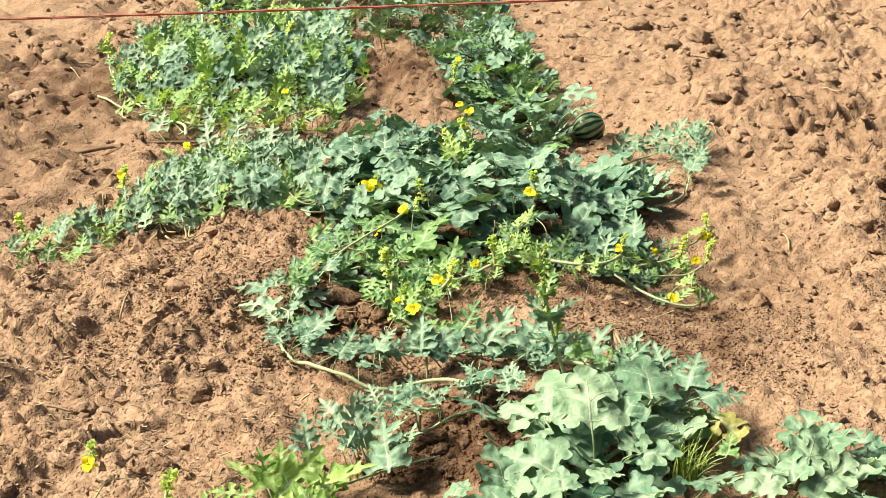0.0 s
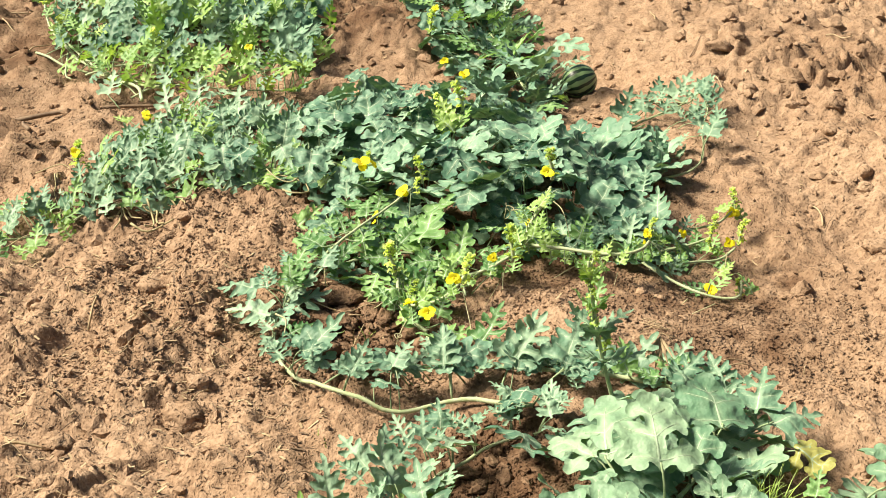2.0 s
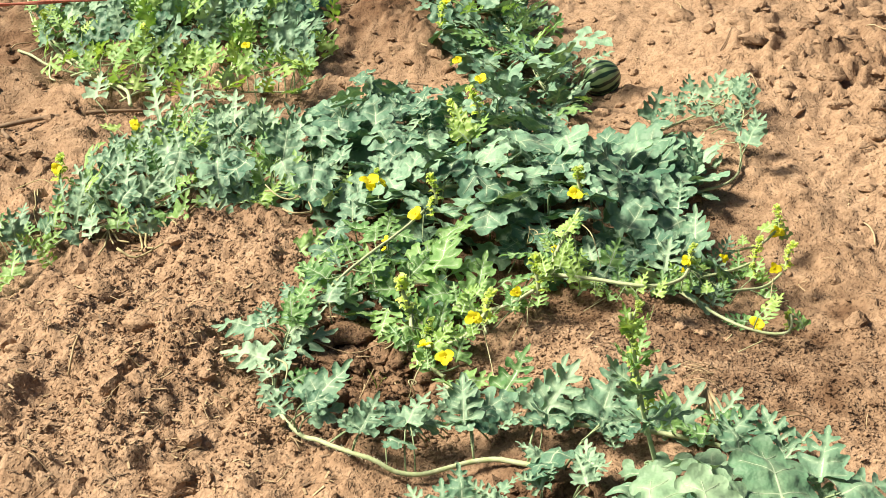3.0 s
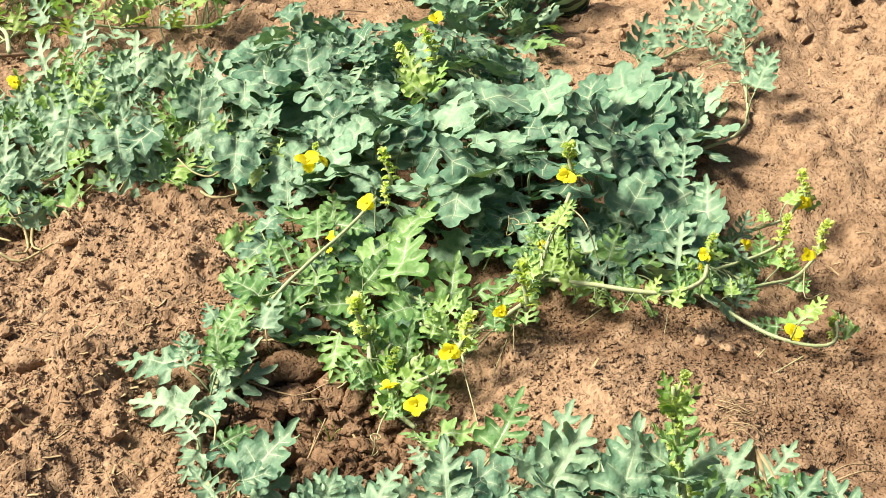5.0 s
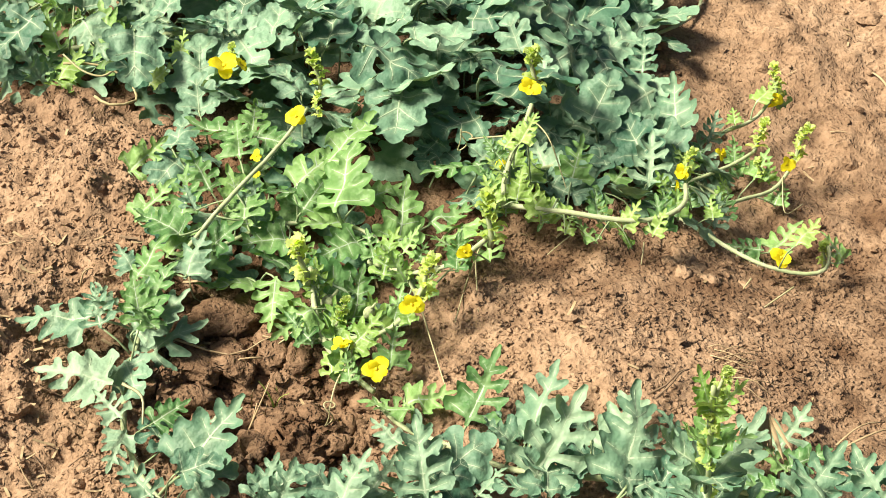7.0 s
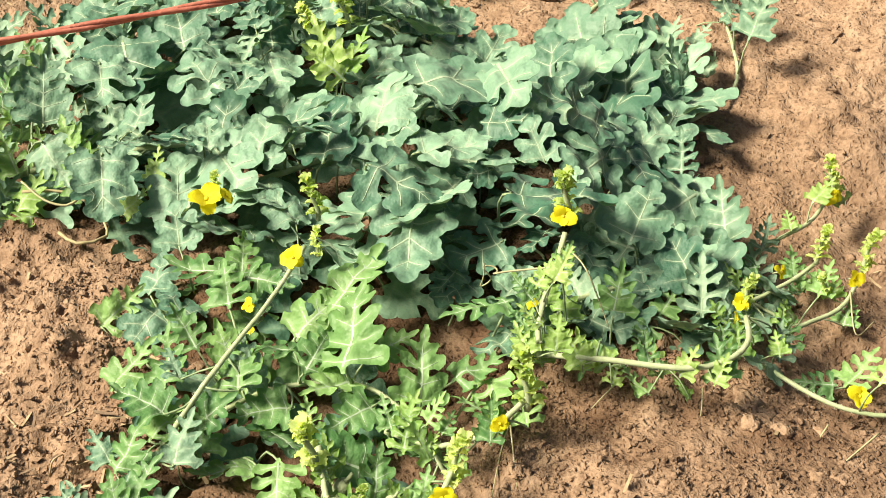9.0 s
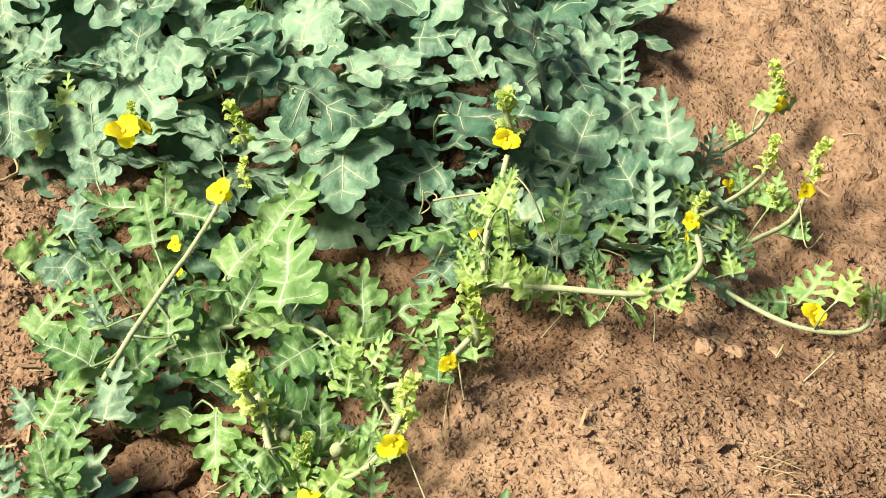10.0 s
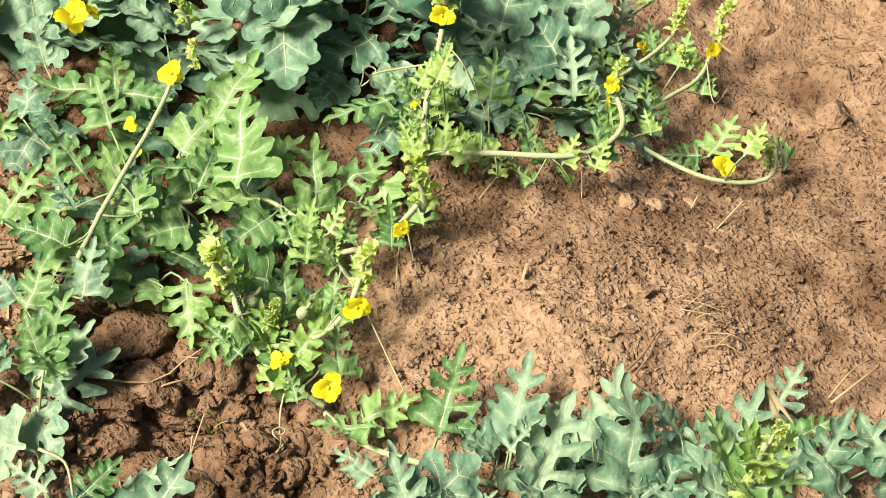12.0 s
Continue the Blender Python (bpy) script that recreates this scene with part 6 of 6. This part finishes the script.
stalk_piece([(-0.121, -0.228, 0.000), (-0.112, -0.214, 0.020), (-0.107, -0.201, 0.035)], 0.0012, STRAW, "straw", "dry pale straw standing in turned soil", "straw")
stalk_piece([(-0.060, -0.136, 0.045), (-0.084, -0.145, 0.030), (-0.104, -0.144, 0.020)], 0.0013, STRAW, "straw", "dry pale straw standing in turned soil", "straw")
stalk_piece([(-0.105, -0.152, 0.020), (-0.127, -0.156, 0.012), (-0.142, -0.162, 0.010)], 0.0012, STRAW, "straw", "dry pale straw standing in turned soil", "straw")
straw(-0.551, -0.224, -8, 0.10, 0.0022)
straw(-0.738, -0.285, 20, 0.06, 0.002)
straw(-0.558, -0.564, 80, 0.07, 0.003)
straw(0.766, 1.43, 140, 0.09, 0.002)
straw(0.408, 1.718, 95, 0.05, 0.004)
straw(0.281, -0.225, 50, 0.06, 0.0014, 0.006, BARK)
straw(0.286, -0.232, 44, 0.06, 0.0012, 0.010, BARK)
for k in range(12):
    straw(0.350 + 0.006 * (k % 4), -0.150 - 0.0042 * k - (0.016 if k > 6 else 0), 90 + 27 * math.sin(2.1 * k), 0.03 + 0.012 * (k % 3), 0.0007, 0.005)
straw(0.455, -0.275, 58, 0.07, 0.0011, 0.02)
straw(0.462, -0.278, 62, 0.07, 0.0014, 0.016)
straw(-1.10, 0.72, 72, 0.32, 0.006, 0.01, BARK)
straw(-1.02, 0.62, -30, 0.10, 0.005, 0.01, BARK)
ROOTS = [[(-0.751, 0.332), (-0.686, 0.244), (-0.627, 0.183)], [(-0.593, 0.293), (-0.555, 0.25), (-0.517, 0.218)],
         [(-0.784, 0.203), (-0.71, 0.253), (-0.619, 0.261), (-0.553, 0.348)], [(-0.743, 0.285), (-0.75, 0.25), (-0.748, 0.217)], [(-0.70, 0.20), (-0.66, 0.23), (-0.60, 0.225)],
         [(-0.66, 0.29), (-0.63, 0.24), (-0.64, 0.19)]]
for line in ROOTS:
    stalk_piece([(x, y, 0.008 + 0.012 * math.sin(math.pi * k / (len(line) - 1))) for k, (x, y) in enumerate(line)], 0.0022, BARK, "dead_stem", "dark dead plant stem lying on soil", "dead stem")
rng = random.Random(9)
spots = 0
while spots < 110:
    x, y = rng.uniform(-1.5, 1.2), rng.uniform(-0.9, 2.3)
    if any((x - a) ** 2 + (y - b) ** 2 < 0.006 for a, b in TAKEN):
        continue
    straw(x, y, rng.uniform(-180, 180), rng.uniform(0.02, 0.09), rng.uniform(0.0006, 0.0018) * (1 + 0.5 * max(0, y)), 0.003, BARK if rng.random() < 0.45 else None)
    spots += 1


for k in range(80):
    x, y = rng.uniform(-0.95, -0.12), rng.uniform(-0.80, -0.02)
    straw(x, y, rng.gauss(70, 50), rng.uniform(0.012, 0.05), rng.uniform(0.0005, 0.0012), 0.003, BARK if rng.random() < 0.6 else None)


def litter(count, seed, area, mat, label):
    """Small flat bits of dead plants, each a thin bent sliver."""
    r = np.random.default_rng(seed)
    box = np.array([(x, y, z) for x in (-1, 0, 1) for y in (-1, 1) for z in (-1, 1)], float)
    quads = np.array([(0, 1, 5, 4), (4, 5, 9, 8), (2, 6, 7, 3), (6, 10, 11, 7), (0, 4, 6, 2), (4, 8, 10, 6), (1, 3, 7, 5), (5, 7, 11, 9), (0, 2, 3, 1), (8, 9, 11, 10)])
    vs, fs = [], []
    for n in range(count):
        x, y = r.uniform(area[0], area[1]), r.uniform(area[2], area[3])
        half = np.array([r.uniform(0.003, 0.011), r.uniform(0.0006, 0.0018), 0.0003])
        q = box * half
        q[:, 2] += -0.18 * np.abs(q[:, 0]) * r.uniform(-1, 1)
        a, tilt = r.normal(0.2, 0.9), r.normal(0, 0.25)
        q[:, 2] += q[:, 0] * tilt
        ca, sa = math.cos(a), math.sin(a)
        q = np.stack([q[:, 0] * ca - q[:, 1] * sa + x, q[:, 0] * sa + q[:, 1] * ca + y, q[:, 2] + ground_z(x, y) + rough_z(x, y) + 0.002], 1)
        vs.append(q)
        fs.append(quads + 12 * n)
    me = bpy.data.meshes.new("plant_litter")
    me.from_pydata(np.concatenate(vs).tolist(), [], np.concatenate(fs).tolist())
    me.materials.append(mat)
    return tagged(new("plant_litter", me), label, "litter", kind="stuff")


litter(900, 11, (-1.0, -0.10, -0.85, 0.02), BARK, "small dark bits of dead plants scattered over soil")
litter(700, 12, (-1.0, -0.10, -0.85, 0.02), STRAW, "small pale bits of dry straw scattered over soil")
litter(350, 13, (-1.6, 1.2, -0.3, 2.2), STRAW, "small pale bits of dry straw scattered over soil")


def grass_tuft(x, y, blades, tall, spread, seed, mat, label):
    r = random.Random(seed)
    z = ground_z(x, y)
    ob = base_of("grass_tuft", (x, y, z), label, "grass")
    for _ in range(blades):
        a, out, h = r.uniform(0, 6.28), spread * r.uniform(0.2, 1), tall * r.uniform(0.6, 1)
        bx, by = x + 0.012 * r.gauss(0, 1), y + 0.012 * r.gauss(0, 1)
        bm = bmesh.new()
        rows = []
        for k in range(6):
            t = k / 5
            c = Vector((bx + math.cos(a) * out * t * t, by + math.sin(a) * out * t * t, z + h * t * (1 - 0.25 * t)))
            s = Vector((-math.sin(a), math.cos(a), 0)) * 0.0018 * (1 - 0.85 * t)
            rows.append([bm.verts.new(c + s), bm.verts.new(c + Vector((math.cos(a), math.sin(a), 0)) * -0.0006), bm.verts.new(c - s)])
        for u, v in zip(rows, rows[1:]):
            bm.faces.new((u[0], u[1], v[1], v[0]))
            bm.faces.new((u[1], u[2], v[2], v[1]))
        put("blade", mesh_of("blade", bm, mat), ob)
    return ob


grass_tuft(0.525, -0.640, 64, 0.10, 0.05, 3, GRASS, "tuft of fine green grass growing between vines")
grass_tuft(-0.092, -0.185, 4, 0.05, 0.02, 4, GRASS, "few thin grass blades on bare soil")
grass_tuft(-0.115, -0.205, 3, 0.06, 0.02, 5, STRAW, "few dry grass blades on bare soil")
grass_tuft(-0.09, -0.50, 5, 0.03, 0.015, 6, GRASS, "few thin grass blades on bare soil")


def dry_leaf(x, y, z, size):
    """A dead folded leaf: narrow ribs of straw colour hanging from one point."""
    ob = base_of("dry_leaf", (x, y, z), "withered straw-coloured folded leaf hanging beside vine", "dry leaf")
    for k in range(6):
        a = -0.95 + 0.38 * k
        bm = bmesh.new()
        rows = []
        for q in range(6):
            t = q / 5
            c = Vector((x + math.sin(a) * size * 0.5 * t, y - 0.030 * t + 0.004 * (k % 2), z - size * t * (0.85 - 0.5 * abs(a))))
            wide = 0.0024 * math.sin(math.pi * (0.15 + 0.75 * t))
            rows.append([bm.verts.new(c + Vector((-wide, 0.003, 0))), bm.verts.new(c), bm.verts.new(c + Vector((wide, 0.003, 0)))])
        for u, v in zip(rows, rows[1:]):
            bm.faces.new((u[0], u[1], v[1], v[0]))
            bm.faces.new((u[1], u[2], v[2], v[1]))
        put("leaf_rib", mesh_of("leaf_rib", bm, STRAW), ob)
    return ob


dry_leaf(0.380, -0.292, ground_z(0.380, -0.292) + 0.066, 0.048)

# red cord stretched over the bed, tied down far to both sides
def cord():
    line = smooth_line([(-7.0, -2.53, -0.02), (-6.2, -2.27, 0.34), (-5.2, -1.93, 0.64), (-2.0, -0.855, 0.640), (0.0, -0.183, 0.603), (2.0, 0.489, 0.566), (5.2, 1.56, 0.50), (6.2, 1.90, 0.28), (7.0, 2.17, -0.02)], 0.02)
    bm = bmesh.new()
    for phase in (0, 1):
        pts = []
        for k, p in enumerate(line):
            a = k * 0.9 + phase * math.pi
            pts.append(p + Vector((0, math.cos(a), math.sin(a))) * 0.0011)
        tube(bm, pts, 0.0016, 0.0016, 6)
    return tagged(new("cord", mesh_of("cord", bm, CORD)), "thin twisted red cord stretched above the vines", "cord")


cord()
